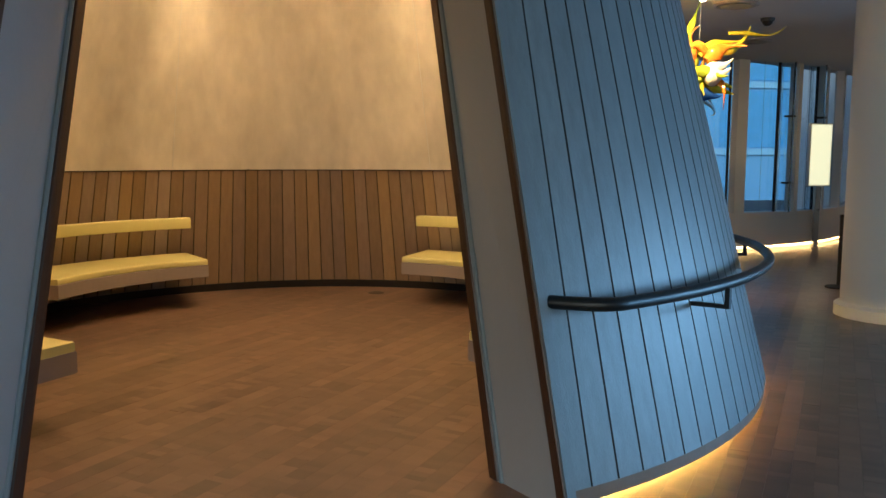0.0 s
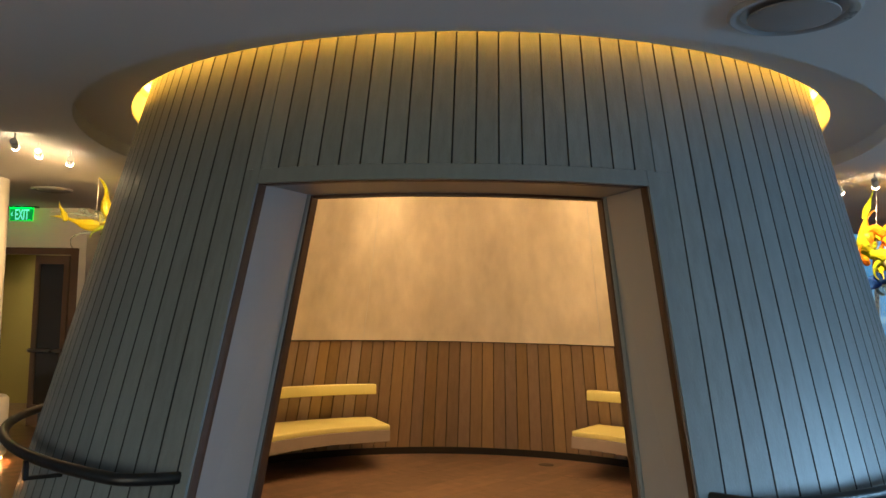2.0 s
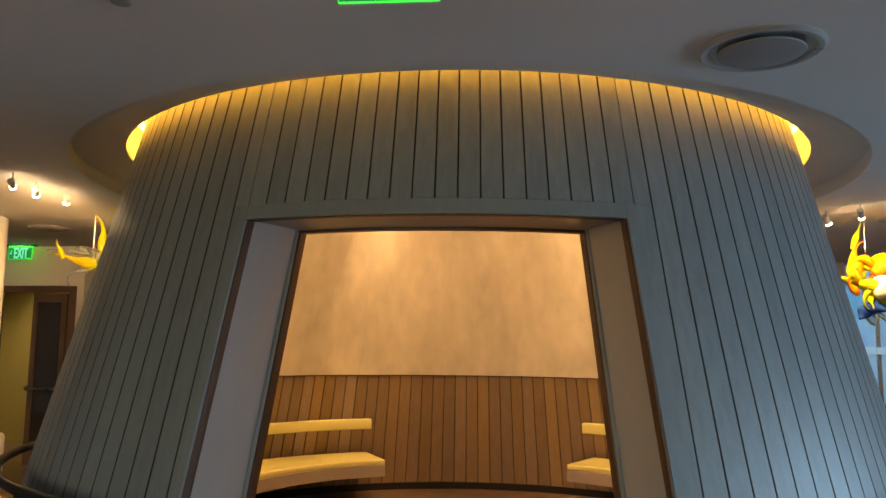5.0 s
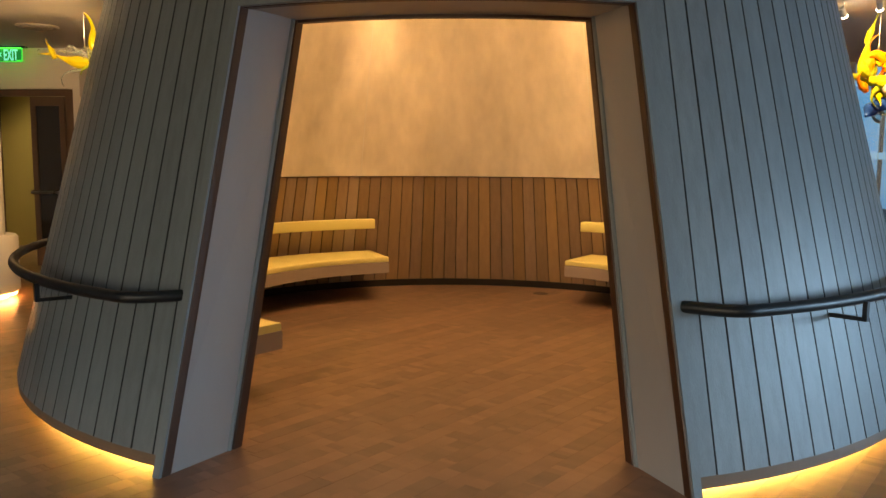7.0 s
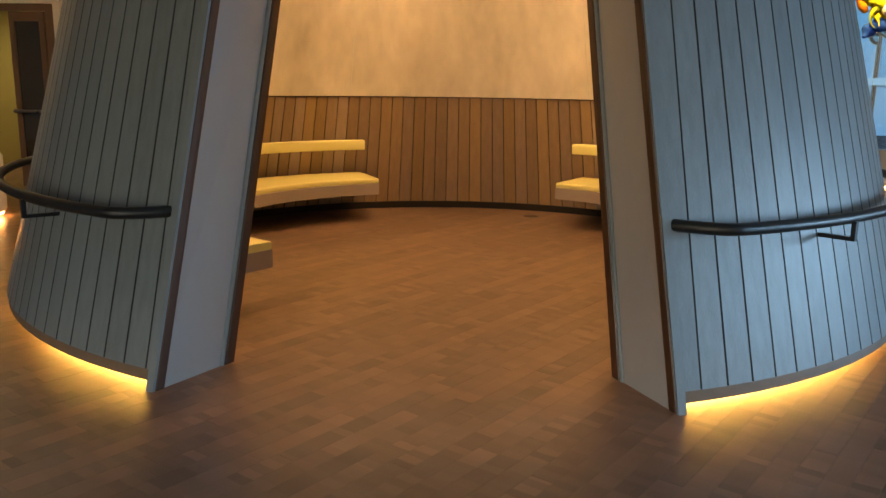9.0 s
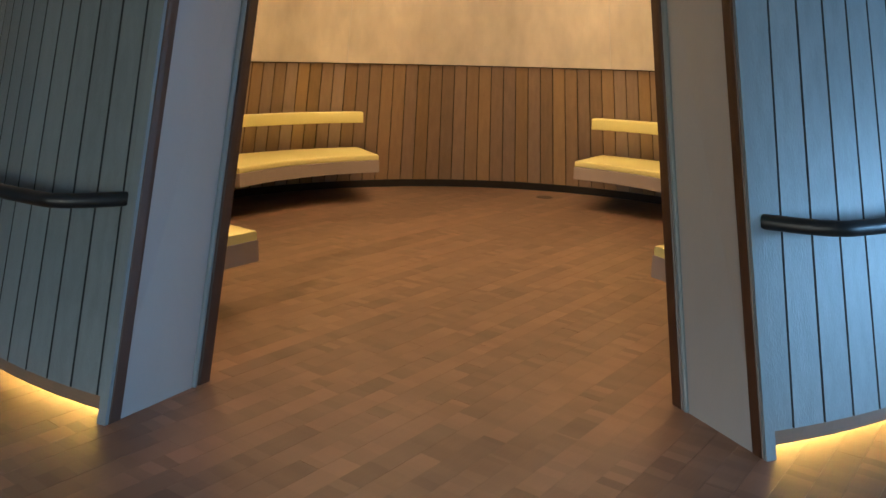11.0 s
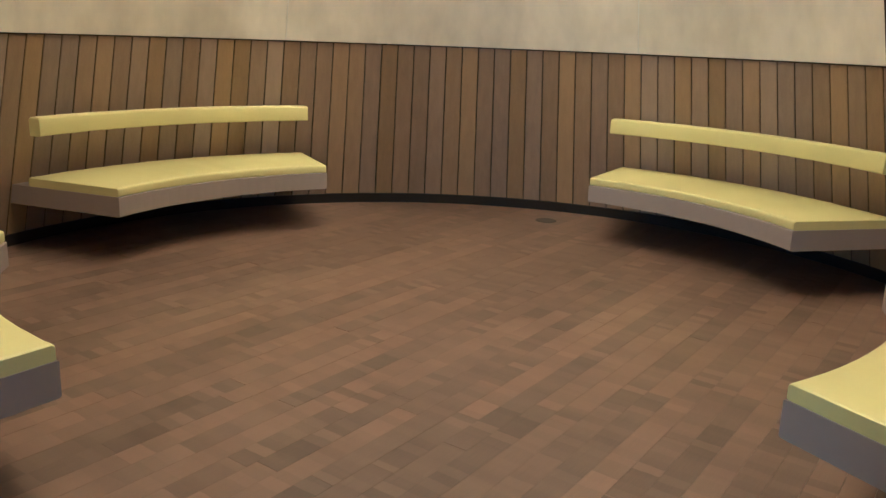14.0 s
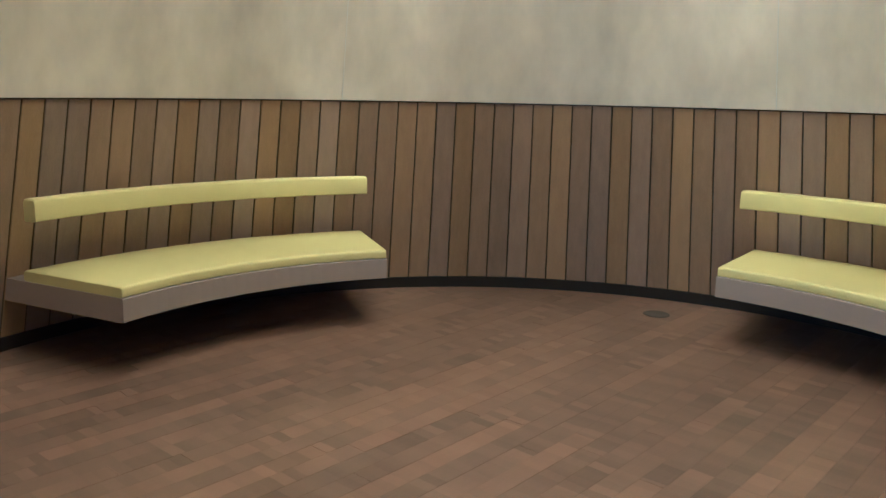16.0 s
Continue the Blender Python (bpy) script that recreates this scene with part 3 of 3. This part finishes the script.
# ---- downlights inside the pavilion ----
for a in (28.5, 90, 151.5, 208.5, 270, 331.5):
    d = thing("downlight", P(1.3, a, 4.08), "round recessed downlight in the pavilion ceiling", "downlight", "pavilion downlights")
    link("trim", *lathe([(0.055, -0.004), (0.085, -0.006), (0.085, 0.0), (0.055, 0.0)], 24), WHITE, d)
    link("lens", *lathe([(0.0, -0.002), (0.054, -0.002)], 24), BULB, d)

# ---- ceiling fixtures over the hall ----


def speaker(x, y, r):
    d = thing("ceiling_speaker", (x, y, CEIL_Z), "round grey ceiling speaker with a bright metal rim", "ceiling speaker")
    link("rim", *lathe([(r * 0.80, -0.003), (r * 0.82, -0.010), (r * 0.88, -0.020), (r * 0.95, -0.019), (r, -0.006), (r, 0.01), (r * 0.8, 0.01)], 48), RIM, d, "pale metal rim", smooth=True)
    link("grille", *lathe([(0.0, -0.031), (r * 0.60, -0.030), (r * 0.68, -0.026), (r * 0.69, -0.021), (r * 0.66, -0.018), (r * 0.3, -0.016), (r * 0.3, 0.0)], 48), DISC, d, "grey speaker disc", smooth=True)
    link("shadow_gap", *lathe([(r * 0.29, -0.0015), (r * 0.82, -0.0015)], 48), BLACK, d, "black gap")


speaker(1.506, -3.19, 0.27)
speaker(4.26, 1.52, 0.22)
speaker(5.69, 3.8, 0.22)
speaker(-4.9, 2.0, 0.22)
for x, y in ((-1.117, -3.827), (-0.287, -3.852)):
    d = thing("sprinkler_cover", (x, y, CEIL_Z), "small round grey sprinkler cover flush on the ceiling", "sprinkler")
    link("cap", *lathe([(0.0, -0.006), (0.036, -0.005), (0.042, 0.0)], 20), DISC, d)
dome = thing("security_camera", (4.98, 2.22, CEIL_Z), "small dark dome security camera on the ceiling", "camera")
link("base", *lathe([(0.0, -0.03), (0.07, -0.03), (0.075, 0.0)], 24), DARKGREY, dome)
link("lens_dome", *lathe([(0.0, -0.085), (0.03, -0.078), (0.05, -0.055), (0.055, -0.03)], 24), BLACK, dome, "black dome", smooth=True)


def exit_sign(x, y, z, s):
    e = thing("exit_sign", (x, y, z), "green edge-lit EXIT sign hanging from a ceiling plate", "exit sign")
    e.scale = (s, s, s)
    link("ceiling_plate", *box(-0.235, 0.235, -0.04, 0.04, -0.022, 0.0, 0.004), DARKGREY, e, "dark mounting plate")
    top, low = 0.176, 0.166
    slab = lambda x0, x1, x2, x3, y, z0, z1: hexa([Vector(q) for q in ((x0, -y, z0), (x1, -y, z0), (x1, y, z0), (x0, y, z0), (x2, -y, z1), (x3, -y, z1), (x3, y, z1), (x2, y, z1))])
    link("panel", *slab(-low, low, -top, top, 0.004, -0.205, -0.022), EXIT_PLATE, e, "green acrylic panel")
    link("edge", *joined(box(-low - 0.002, low + 0.002, -0.005, 0.005, -0.2085, -0.205), slab(-low - 0.003, -low, -top - 0.003, -top, 0.005, -0.205, -0.022), slab(low, low + 0.003, top, top + 0.003, 0.005, -0.205, -0.022)), EXIT_GREEN, e, "glowing green edge")
    link("light_bar", *box(-0.168, 0.168, -0.016, 0.016, -0.027, -0.0225), EXIT_BAR, e, "glowing green light bar")
    link("battery_light", *box(0.100, 0.150, -0.0075, -0.005, -0.2, -0.19), EXIT_GREEN, e)
    for txt, tx, sz, sx in (("EXIT", -0.098, 0.212, 0.48), ("<", -0.158, 0.12, 0.45)):
        cu = bpy.data.curves.new("letters", "FONT")
        cu.body, cu.size, cu.extrude = txt, sz, 0.001
        cu.offset = 0.003
        ob = new("letters", cu)
        ob.parent = e
        ob.matrix_basis = pose(tx, -0.0065, -0.19 if txt == "EXIT" else -0.155, 90, 0, 0) @ Matrix.Diagonal((sx, 1, 1, 1))
        cu.materials.append(EXIT_LETTER)
    return e


exit_sign(0.008, -4.22, CEIL_Z, 1.0)
exit_sign(-6.24, 3.55, CEIL_Z, 0.95)


def track_spot(x, y, tx, ty, tz, energy):
    d = thing("track_spot", (x, y, CEIL_Z), "small white ceiling spotlight aimed at hanging glass", "spotlight", "ceiling spotlights")
    link("stem", *tube([(0, 0, 0), (0, 0, -0.07)], 0.008, 8), WHITE, d)
    aim = (Vector((tx, ty, tz)) - Vector((x, y, CEIL_Z - 0.09))).normalized()
    h = Vector((0, 0, -0.09))
    link("head", *tube([h - aim * 0.05, h + aim * 0.04], 0.026, 14), WHITE, d)
    link("bulb", *tube([h + aim * 0.04, h + aim * 0.05], 0.027, 14), BULB, d, "glowing lamp face")
    spot_lamp("track_spot_beam", Vector((x, y, CEIL_Z - 0.09)) + aim * 0.07, (tx, ty, tz), energy, WARM, 95, 0.8, 0.03)


track_spot(-3.44, -0.17, -4.2, 1.0, 2.3, 110)
track_spot(-3.50, -0.85, -4.2, 0.9, 2.2, 70)
track_spot(-3.52, -0.50, -4.3, 1.1, 2.3, 70)
track_spot(-3.75, 1.9, -4.1, 1.2, 2.4, 130)
track_spot(3.53, 0.71, 3.95, 1.5, 2.2, 190)
track_spot(3.36, 1.05, 3.9, 1.5, 2.2, 130)

# ---- hanging blown-glass sculptures ----
G_YELLOW = glass("yellow_blown_glass", (0.90, 0.82, 0.03), 0.1, 0.55)
G_ORANGE = glass("orange_blown_glass", (0.95, 0.33, 0.02), 0.1, 0.5)
G_CLEAR = glass("clear_blown_glass", (0.80, 0.95, 0.95), 0.05, 0.85)
G_WHITE = glass("white_blown_glass", (0.95, 0.92, 0.75), 0.2, 0.15)
G_BLUE = glass("blue_blown_glass", (0.03, 0.12, 0.55), 0.08, 0.5)
G_GREEN = glass("green_blown_glass", (0.45, 0.60, 0.03), 0.1, 0.55)


def horn(start, aim, length, width, curl, twist, rnd):
    """Points and radii of a curling tapered glass horn."""
    d = Vector(aim).normalized()
    side = d.cross(Vector((rnd.uniform(-1, 1), rnd.uniform(-1, 1), rnd.uniform(-0.3, 1)))).normalized()
    q, pts, rad = Vector(start), [], []
    n = 30
    phase = rnd.uniform(0, 6.28)
    for i in range(n):
        t = i / (n - 1)
        pts.append(q.copy())
        bulge = 0.6 + 0.7 * math.exp(-((t - 0.3) / 0.22) ** 2) + 0.12 * math.sin(9 * t + phase)
        rad.append(max(width * bulge * (1 - t) ** 0.6, 0.004))
        swing = curl * (0.2 + 1.6 * t) + 90 * math.sin(5.5 * t + phase)
        d = (Matrix.Rotation(radians(swing / n), 3, side) @ d).normalized()
        side = (Matrix.Rotation(radians(twist / n), 3, d) @ side).normalized()
        q = q + d * (length / n)
    return tube(pts, rad, 10)


def sculpture(centre, spec, label, seed):
    rnd = random.Random(seed)
    g = thing("glass_sculpture", centre, label, "glass sculpture")
    c = Vector(centre)
    link("hanging_rod", *tube([(0, 0, -0.1), (0, 0, CEIL_Z - c.z)], 0.0025, 8), STEEL, g, "thin steel hanging rod")
    for mat, start, aim, length, width, curl, twist in spec:
        link("horn", *horn(start, aim, length, width, curl, twist, rnd), mat, g, smooth=True)
    return g


rnd = random.Random(7)
spec = [(G_YELLOW, (0.0, 0.0, 0.15), (0.35, 0.0, 0.5), 0.55, 0.05, -60, 40),
        (G_ORANGE, (0.05, -0.05, 0.1), (0.6, -0.1, 0.45), 0.45, 0.075, 50, 20),
        (G_YELLOW, (0.25, -0.1, 0.36), (1.0, 0.0, 0.02), 0.62, 0.022, 70, 10),
        (G_YELLOW, (0.2, -0.05, 0.2), (1.0, 0.0, -0.2), 0.42, 0.045, 110, 10),
        (G_GREEN, (-0.12, 0.0, 0.35), (0.3, 0.0, 1.0), 0.35, 0.03, -30, 0),
        (G_ORANGE, (-0.1, 0.0, 0.05), (0.1, 0.0, 0.9), 0.45, 0.07, 60, 40),
        (G_WHITE, (0.02, -0.1, -0.05), (0.8, -0.3, 0.55), 0.32, 0.085, 50, 20),
        (G_WHITE, (0.02, -0.12, -0.05), (0.5, -0.5, -0.1), 0.28, 0.09, 60, 20),
        (G_YELLOW, (0.0, 0.0, -0.1), (1.0, -0.2, -0.1), 0.36, 0.085, -80, 10),
        (G_YELLOW, (0.05, 0.0, -0.12), (0.8, 0.2, -0.35), 0.34, 0.07, 60, 10),
        (G_BLUE, (-0.02, -0.05, -0.2), (0.4, -0.4, -0.4), 0.25, 0.075, 90, 20),
        (G_BLUE, (0.0, 0.0, -0.22), (-0.4, -0.2, -0.5), 0.22, 0.07, 90, 20),
        (G_CLEAR, (0.0, 0.0, -0.25), (0.3, 0.0, -1.0), 0.35, 0.04, 140, 20),
        (G_CLEAR, (0.05, 0.0, -0.25), (0.7, 0.0, -0.6), 0.30, 0.03, -140, 20)]
for k in range(14):
    spec.append((rnd.choice([G_YELLOW, G_ORANGE, G_ORANGE, G_GREEN, G_YELLOW]), (rnd.uniform(-0.1, 0.1), rnd.uniform(-0.1, 0.1), rnd.uniform(-0.15, 0.2)),
                 (rnd.uniform(-1, 1), rnd.uniform(-1, 1), rnd.uniform(-0.3, 1)), rnd.uniform(0.25, 0.5), rnd.uniform(0.03, 0.06), rnd.uniform(-220, 220), 90))
sculpture((3.88, 1.5, 2.30), spec, "orange and yellow blown-glass sculpture of curling horns hanging from the ceiling", 3)
spec = [(G_YELLOW, (0.1, 0.0, -0.1), (-1.0, -0.1, 0.05), 0.62, 0.055, -25, 10),
        (G_YELLOW, (-0.3, -0.05, -0.06), (-0.25, 0.0, 1.0), 0.22, 0.03, 25, 0),
        (G_YELLOW, (0.12, 0.0, 0.0), (-0.45, 0.0, 1.0), 0.46, 0.05, -25, 10),
        (G_CLEAR, (-0.05, 0.0, 0.0), (-0.6, 0.0, 0.5), 0.45, 0.02, -100, 20),
        (G_CLEAR, (0.0, 0.0, 0.0), (-1.0, 0.0, 0.1), 0.62, 0.018, -70, 20),
        (G_CLEAR, (0.0, 0.0, -0.15), (-0.9, 0.0, -0.3), 0.4, 0.018, -90, 20),
        (G_BLUE, (0.2, 0.0, -0.1), (0.2, -0.3, -0.6), 0.3, 0.06, 80, 20)]
for k in range(12):
    spec.append((rnd.choice([G_YELLOW, G_YELLOW, G_GREEN, G_CLEAR]), (rnd.uniform(0.05, 0.25), rnd.uniform(-0.1, 0.1), rnd.uniform(-0.15, 0.1)),
                 (rnd.uniform(-0.2, 1), rnd.uniform(-1, 1), rnd.uniform(-0.4, 1)), rnd.uniform(0.25, 0.45), rnd.uniform(0.02, 0.045), rnd.uniform(-220, 220), 90))
sculpture((-3.92, 1.2, 2.56), spec, "yellow and clear blown-glass sculpture of curling horns hanging from the ceiling", 5)

# ---- columns ----
column = structure("column_east", lathe([(0.0, 0.0), (0.50, 0.0), (0.50, 0.10), (0.47, 0.115), (0.45, 0.13), (0.45, 3.0)], 48, (5.42, 0.55)), WHITE, "round cream-white column on a low plinth", "column", True)
column2 = structure("column_west", lathe([(0.0, 0.0), (0.30, 0.0), (0.30, 3.0)], 40, (-5.265, 1.25)), WHITE, "round white column rising from a drum base", "column", True)
drum = structure("column_drum", lathe([(0.0, 0.08), (0.40, 0.08), (0.42, 0.1), (0.42, 0.66), (0.40, 0.69), (0.0, 0.69)], 48, (-5.265, 1.25)), WHITE, "round white drum base with light under its edge", "column base", True)
s2 = thing("led_strip", (-5.265, 1.25, 0), "warm light strip under the white drum base", "light strip")
link("diffuser", *lathe([(0.36, 0.05), (0.385, 0.05), (0.385, 0.065), (0.36, 0.065), (0.36, 0.05)], 40), LED_SOFT, s2)
post = thing("barrier_post", (5.95, 2.15, 0), "slim black barrier post standing by the column", "post")
link("base", *lathe([(0.0, 0.0), (0.15, 0.0), (0.15, 0.015), (0.03, 0.03), (0.0, 0.03)], 24), BLACK, post)
link("pole", *lathe([(0.0, 0.02), (0.03, 0.02), (0.03, 0.78), (0.036, 0.79), (0.036, 0.82), (0.0, 0.83)], 20), BLACK, post)

# ---- curved window wall ----


def win_at(u):
    """A point and tangent along the window wall by its arc fraction, smoothed."""
    n = len(WIN) - 1
    t = min(max(u, 0), 0.9999) * n
    i = int(t)
    f = t - i
    p = [Vector((*WIN[min(max(k, 0), n)], 0)) for k in (i - 1, i, i + 1, i + 2)]
    q = 0.5 * ((2 * p[1]) + (p[2] - p[0]) * f + (2 * p[0] - 5 * p[1] + 4 * p[2] - p[3]) * f * f + (3 * p[1] - p[0] - 3 * p[2] + p[3]) * f ** 3)
    return q


def win_band(u0, u1, n, z0, z1, o0, o1):
    """A solid band along the window wall between two offsets (towards the outside)."""
    v, f = [], []
    for i in range(n + 1):
        u = u0 + (u1 - u0) * i / n
        d = (win_at(min(u + 0.004, 1)) - win_at(max(u - 0.004, 0))).normalized()
        nn = Vector((-d.y, d.x, 0))
        q = win_at(u)
        v += [q + nn * o0 + Vector((0, 0, z0)), q + nn * o1 + Vector((0, 0, z0)), q + nn * o1 + Vector((0, 0, z1)), q + nn * o0 + Vector((0, 0, z1))]
    for i in range(n):
        for j in range(4):
            k = (j + 1) % 4
            f.append((4 * i + j, 4 * i + k, 4 * i + 4 + k, 4 * i + 4 + j))
    f += [(0, 1, 2, 3), tuple(4 * n + j for j in range(4))]
    return v, f


wall_win = structure("wall_window", win_band(0, 1, 60, 0.07, 0.60, 0.0, 0.3), WHITE, "low curved white wall below the tall windows", "wall", True)
s3 = thing("led_strip", (0, 0, 0), "warm light strip along the foot of the curved white wall", "light strip")
link("diffuser", *win_band(0.05, 0.98, 60, 0.045, 0.06, 0.02, 0.04), LED_SOFT, s3)
link("plinth", *win_band(0, 1, 60, -0.01, 0.07, 0.06, 0.3), WHITE, wall_win)


def u_of(x):
    lo, hi = 0.0, 1.0
    for _ in range(30):
        m = (lo + hi) / 2
        if win_at(m).x < x:
            lo = m
        else:
            hi = m
    return lo


def bar_at(x, w, z0, z1, o0, o1):
    u = u_of(x)
    d = w / 2 / 10.5
    return win_band(u - d, u + d, 1, z0, z1, o0, o1)


win = tagged(new("window_1"), "tall curved glass window wall with dark thin mullions", "window", kind="structure")
for x, w in ((3.3, 0.28), (5.2, 0.28), (6.56, 0.26), (7.72, 0.12), (8.45, 0.14), (9.1, 0.14)):
    link("pier", *bar_at(x, w, 0.60, CEIL_Z + 0.1, 0.0, 0.16), WHITE, win, "white window pier")
for x in (4.4, 6.38, 7.33, 8.3):
    link("mullion", *bar_at(x, 0.03, 0.60, CEIL_Z + 0.1, 0.07, 0.11), BLACK, win, "thin dark mullion")
for x in (7.45, 8.2):
    link("fin", *bar_at(x, 0.07, 0.60, CEIL_Z + 0.1, -0.10, 0.16), PANE, win, "glass fin")
    for z in (1.05, 2.1):
        link("fitting", *bar_at(x - 0.02, 0.16, z, z + 0.03, -0.12, 0.0), BLACK, win, "black fin fitting")
for u0, u1 in ((0.0, 0.15), (0.15, 0.33), (0.33, 0.5), (0.5, 0.64), (0.64, 0.8), (0.8, 1.0)):
    pane = link("pane", *win_band(u0, u1, 8, 0.60, CEIL_Z + 0.1, 0.12, 0.132), PANE, win)
    pane.visible_shadow = False
sign = thing("light_box", win_at(u_of(8.2)) + Vector((-0.03, -0.14, 0)), "tall bright white light box standing at the windows", "light box")
link("case", *box(-0.19, 0.19, -0.03, 0.05, 1.0, 2.02, 0.01), WHITE, sign)
link("face", *box(-0.175, 0.175, -0.036, -0.03, 1.02, 2.0), glow("light_box_face", (1.0, 0.88, 0.52), 1.15), sign, "glowing cream face")
link("foot", *box(-0.04, 0.04, -0.02, 0.04, 0.0, 1.0), STEEL, sign)

# ---- outside the windows ----
ground = structure("ground", box(-400, 400, 11.2, 800, -0.4, -0.2), material("asphalt", (0.05, 0.052, 0.055), 0.8, vary=0.2, bump=0.1), "dark asphalt street outside", "ground")
FACADE = material("blue_grey_curtain_wall", (0.20, 0.48, 0.80), 0.4, vary=0.12, scale=0.4, fine=3, bump=0.0)
SLAB = material("pale_floor_band", (0.30, 0.60, 0.85), 0.5, vary=0.08, bump=0.0)
OFFICE = glass("dark_office_glass", (0.12, 0.40, 0.75), 0.3, 0.0)
facade = thing("office_building", (0, 0, 0), "blue-grey office building across the street with glass storeys", "building")
link("wall", *box(2, 60, 24.0, 30, -0.2, 16), FACADE, facade)
for k in range(6):
    link("floor_band", *box(2, 60, 23.85, 23.995, 1.6 + 2.6 * k, 1.85 + 2.6 * k), SLAB, facade)
for i in range(22):
    link("mullion", *box(4 + 2.4 * i, 4.12 + 2.4 * i, 23.9, 23.995, -0.2, 16), DARKGREY, facade)
for i in range(21):
    for k in range(3):
        link("window", *box(4.2 + 2.4 * i, 6.3 + 2.4 * i, 23.94, 23.99, 1.9 + 2.6 * k, 4.1 + 2.6 * k), OFFICE, facade)
link("roof", *box(1.8, 60.2, 23.8, 30.2, 16, 16.3), DARKGREY, facade)
for x, y, c, w in ((13.2, 13.0, (0.75, 0.22, 0.08), 0.28), (14.6, 13.4, (0.7, 0.68, 0.72), 0.22)):
    b = thing("street_banner", (x, y, -0.2), "tall coloured banner on a pole beside the street", "banner")
    link("pole", *tube([(0, 0, 0), (0, 0, 3.6)], 0.03, 8), STEEL, b)
    link("cloth", *box(0.03, 0.03 + w, -0.01, 0.01, 1.4, 3.5), material("banner_cloth", c, 0.7, vary=0.08), b)

# ---- west wall with the open lobby door ----
wall_l = structure("wall_lobby", joined(box(-10.8, -7.35, 3.72, 3.95, -0.01, 3.0), box(-5.50, -5.40, 3.72, 9.0, -0.01, 3.0), box(-7.35, -5.50, 3.72, 3.95, 2.42, 3.0)), WHITE, "white wall with a wide lobby doorway", "wall")
structure("wall_lobby_inner", box(-10.0, -5.52, 6.3, 6.45, -0.01, 3.0), OLIVE, "olive yellow wall of the lobby", "wall")
door = tagged(new("door_1"), "bronze-framed glass double door with a push bar", "door", kind="structure")
link("head", *box(-7.35, -5.50, 3.78, 3.90, 2.33, 2.42), BRONZE, door)
link("jamb", *box(-5.62, -5.50, 3.74, 3.93, 0.0, 2.33), BRONZE, door)
link("jamb", *box(-7.35, -7.25, 3.74, 3.93, 0.0, 2.33), BRONZE, door)
for x0, x1 in ((-6.16, -5.68), (-7.2, -6.62)):
    leaf = link("leaf", *joined(box(x0, x0 + 0.07, 3.80, 3.85, 0.01, 2.32), box(x1 - 0.07, x1, 3.80, 3.85, 0.01, 2.32), box(x0 + 0.07, x1 - 0.07, 3.80, 3.85, 2.2, 2.32), box(x0 + 0.07, x1 - 0.07, 3.80, 3.85, 0.01, 0.3)), BRONZE, door, "bronze door leaf")
    g = link("pane", *box(x0 + 0.07, x1 - 0.07, 3.82, 3.83, 0.3, 2.2), glass("tinted_door_glass", (0.05, 0.045, 0.035), 0.05, 0.3), leaf)
    link("push_bar", *tube([(x0 + 0.0, 3.74, 1.03), (x1 - 0.02, 3.74, 1.03)], 0.022, 10), STEEL, leaf)
    for x in (x0 + 0.03, x1 - 0.04):
        link("bar_mount", *box(x - 0.02, x + 0.02, 3.73, 3.80, 1.0, 1.06), BRONZE, leaf)
spot_lamp("lobby_light", (-6.6, 5.3, 2.9), (-6.8, 6.2, 1.0), 150, (1.0, 0.8, 0.4), 120, 0.8, 0.1)

# ---- floor strips ----
ANGLE, PW = 56.3, 0.099
ca, sa = math.cos(radians(ANGLE)), math.sin(radians(ANGLE))
rnd = random.Random(11)
lay = TURNS(ANGLE)
near, rest_v, rest_f = 0, [], []
plank_meshes = {}
for row in range(-118, 119):
    v0 = row * PW
    u = -12.5 + rnd.uniform(0, 0.4)
    while u < 12.5:
        length = rnd.choice((0.5, 0.7, 0.9, 1.2, 1.5, 1.8))
        cx, cy = ca * (u + length / 2) - sa * (v0 + PW / 2), sa * (u + length / 2) + ca * (v0 + PW / 2)
        if abs(cx) < 10.7 and -10.7 < cy < 8.9:
            lift = rnd.uniform(-0.0006, 0.0)
            if near < 300 and abs(cx) < 2.0 and -3.6 < cy < 2.6:
                if length not in plank_meshes:
                    plank_meshes[length] = link("plank", *box(-length / 2 + 0.0005, length / 2 - 0.0005, -PW / 2 + 0.0005, PW / 2 - 0.0005, -0.012, 0.0), FLOOR_P, floor)
                    o = plank_meshes[length]
                else:
                    o = share(plank_meshes[length], Matrix.Identity(4), floor)
                o.matrix_basis = Matrix.Translation((cx, cy, lift)) @ lay
                near += 1
            else:
                k = len(rest_v)
                for z in (-0.012, lift):
                    for du, dv in ((0.0005, 0.0005), (length - 0.0005, 0.0005), (length - 0.0005, PW - 0.0005), (0.0005, PW - 0.0005)):
                        rest_v.append((u + du, v0 + dv, z))
                rest_f += [(k + 4, k + 5, k + 6, k + 7), (k, k + 1, k + 5, k + 4), (k + 1, k + 2, k + 6, k + 5), (k + 2, k + 3, k + 7, k + 6), (k + 3, k, k + 4, k + 7)]
        u += length
me = bpy.data.meshes.new("planks")
me.from_pydata(rest_v, [], rest_f)
me.materials.append(FLOOR)
o = new("planks", me)
o.parent = floor
o.matrix_basis = lay
o["kind"] = "stuff"
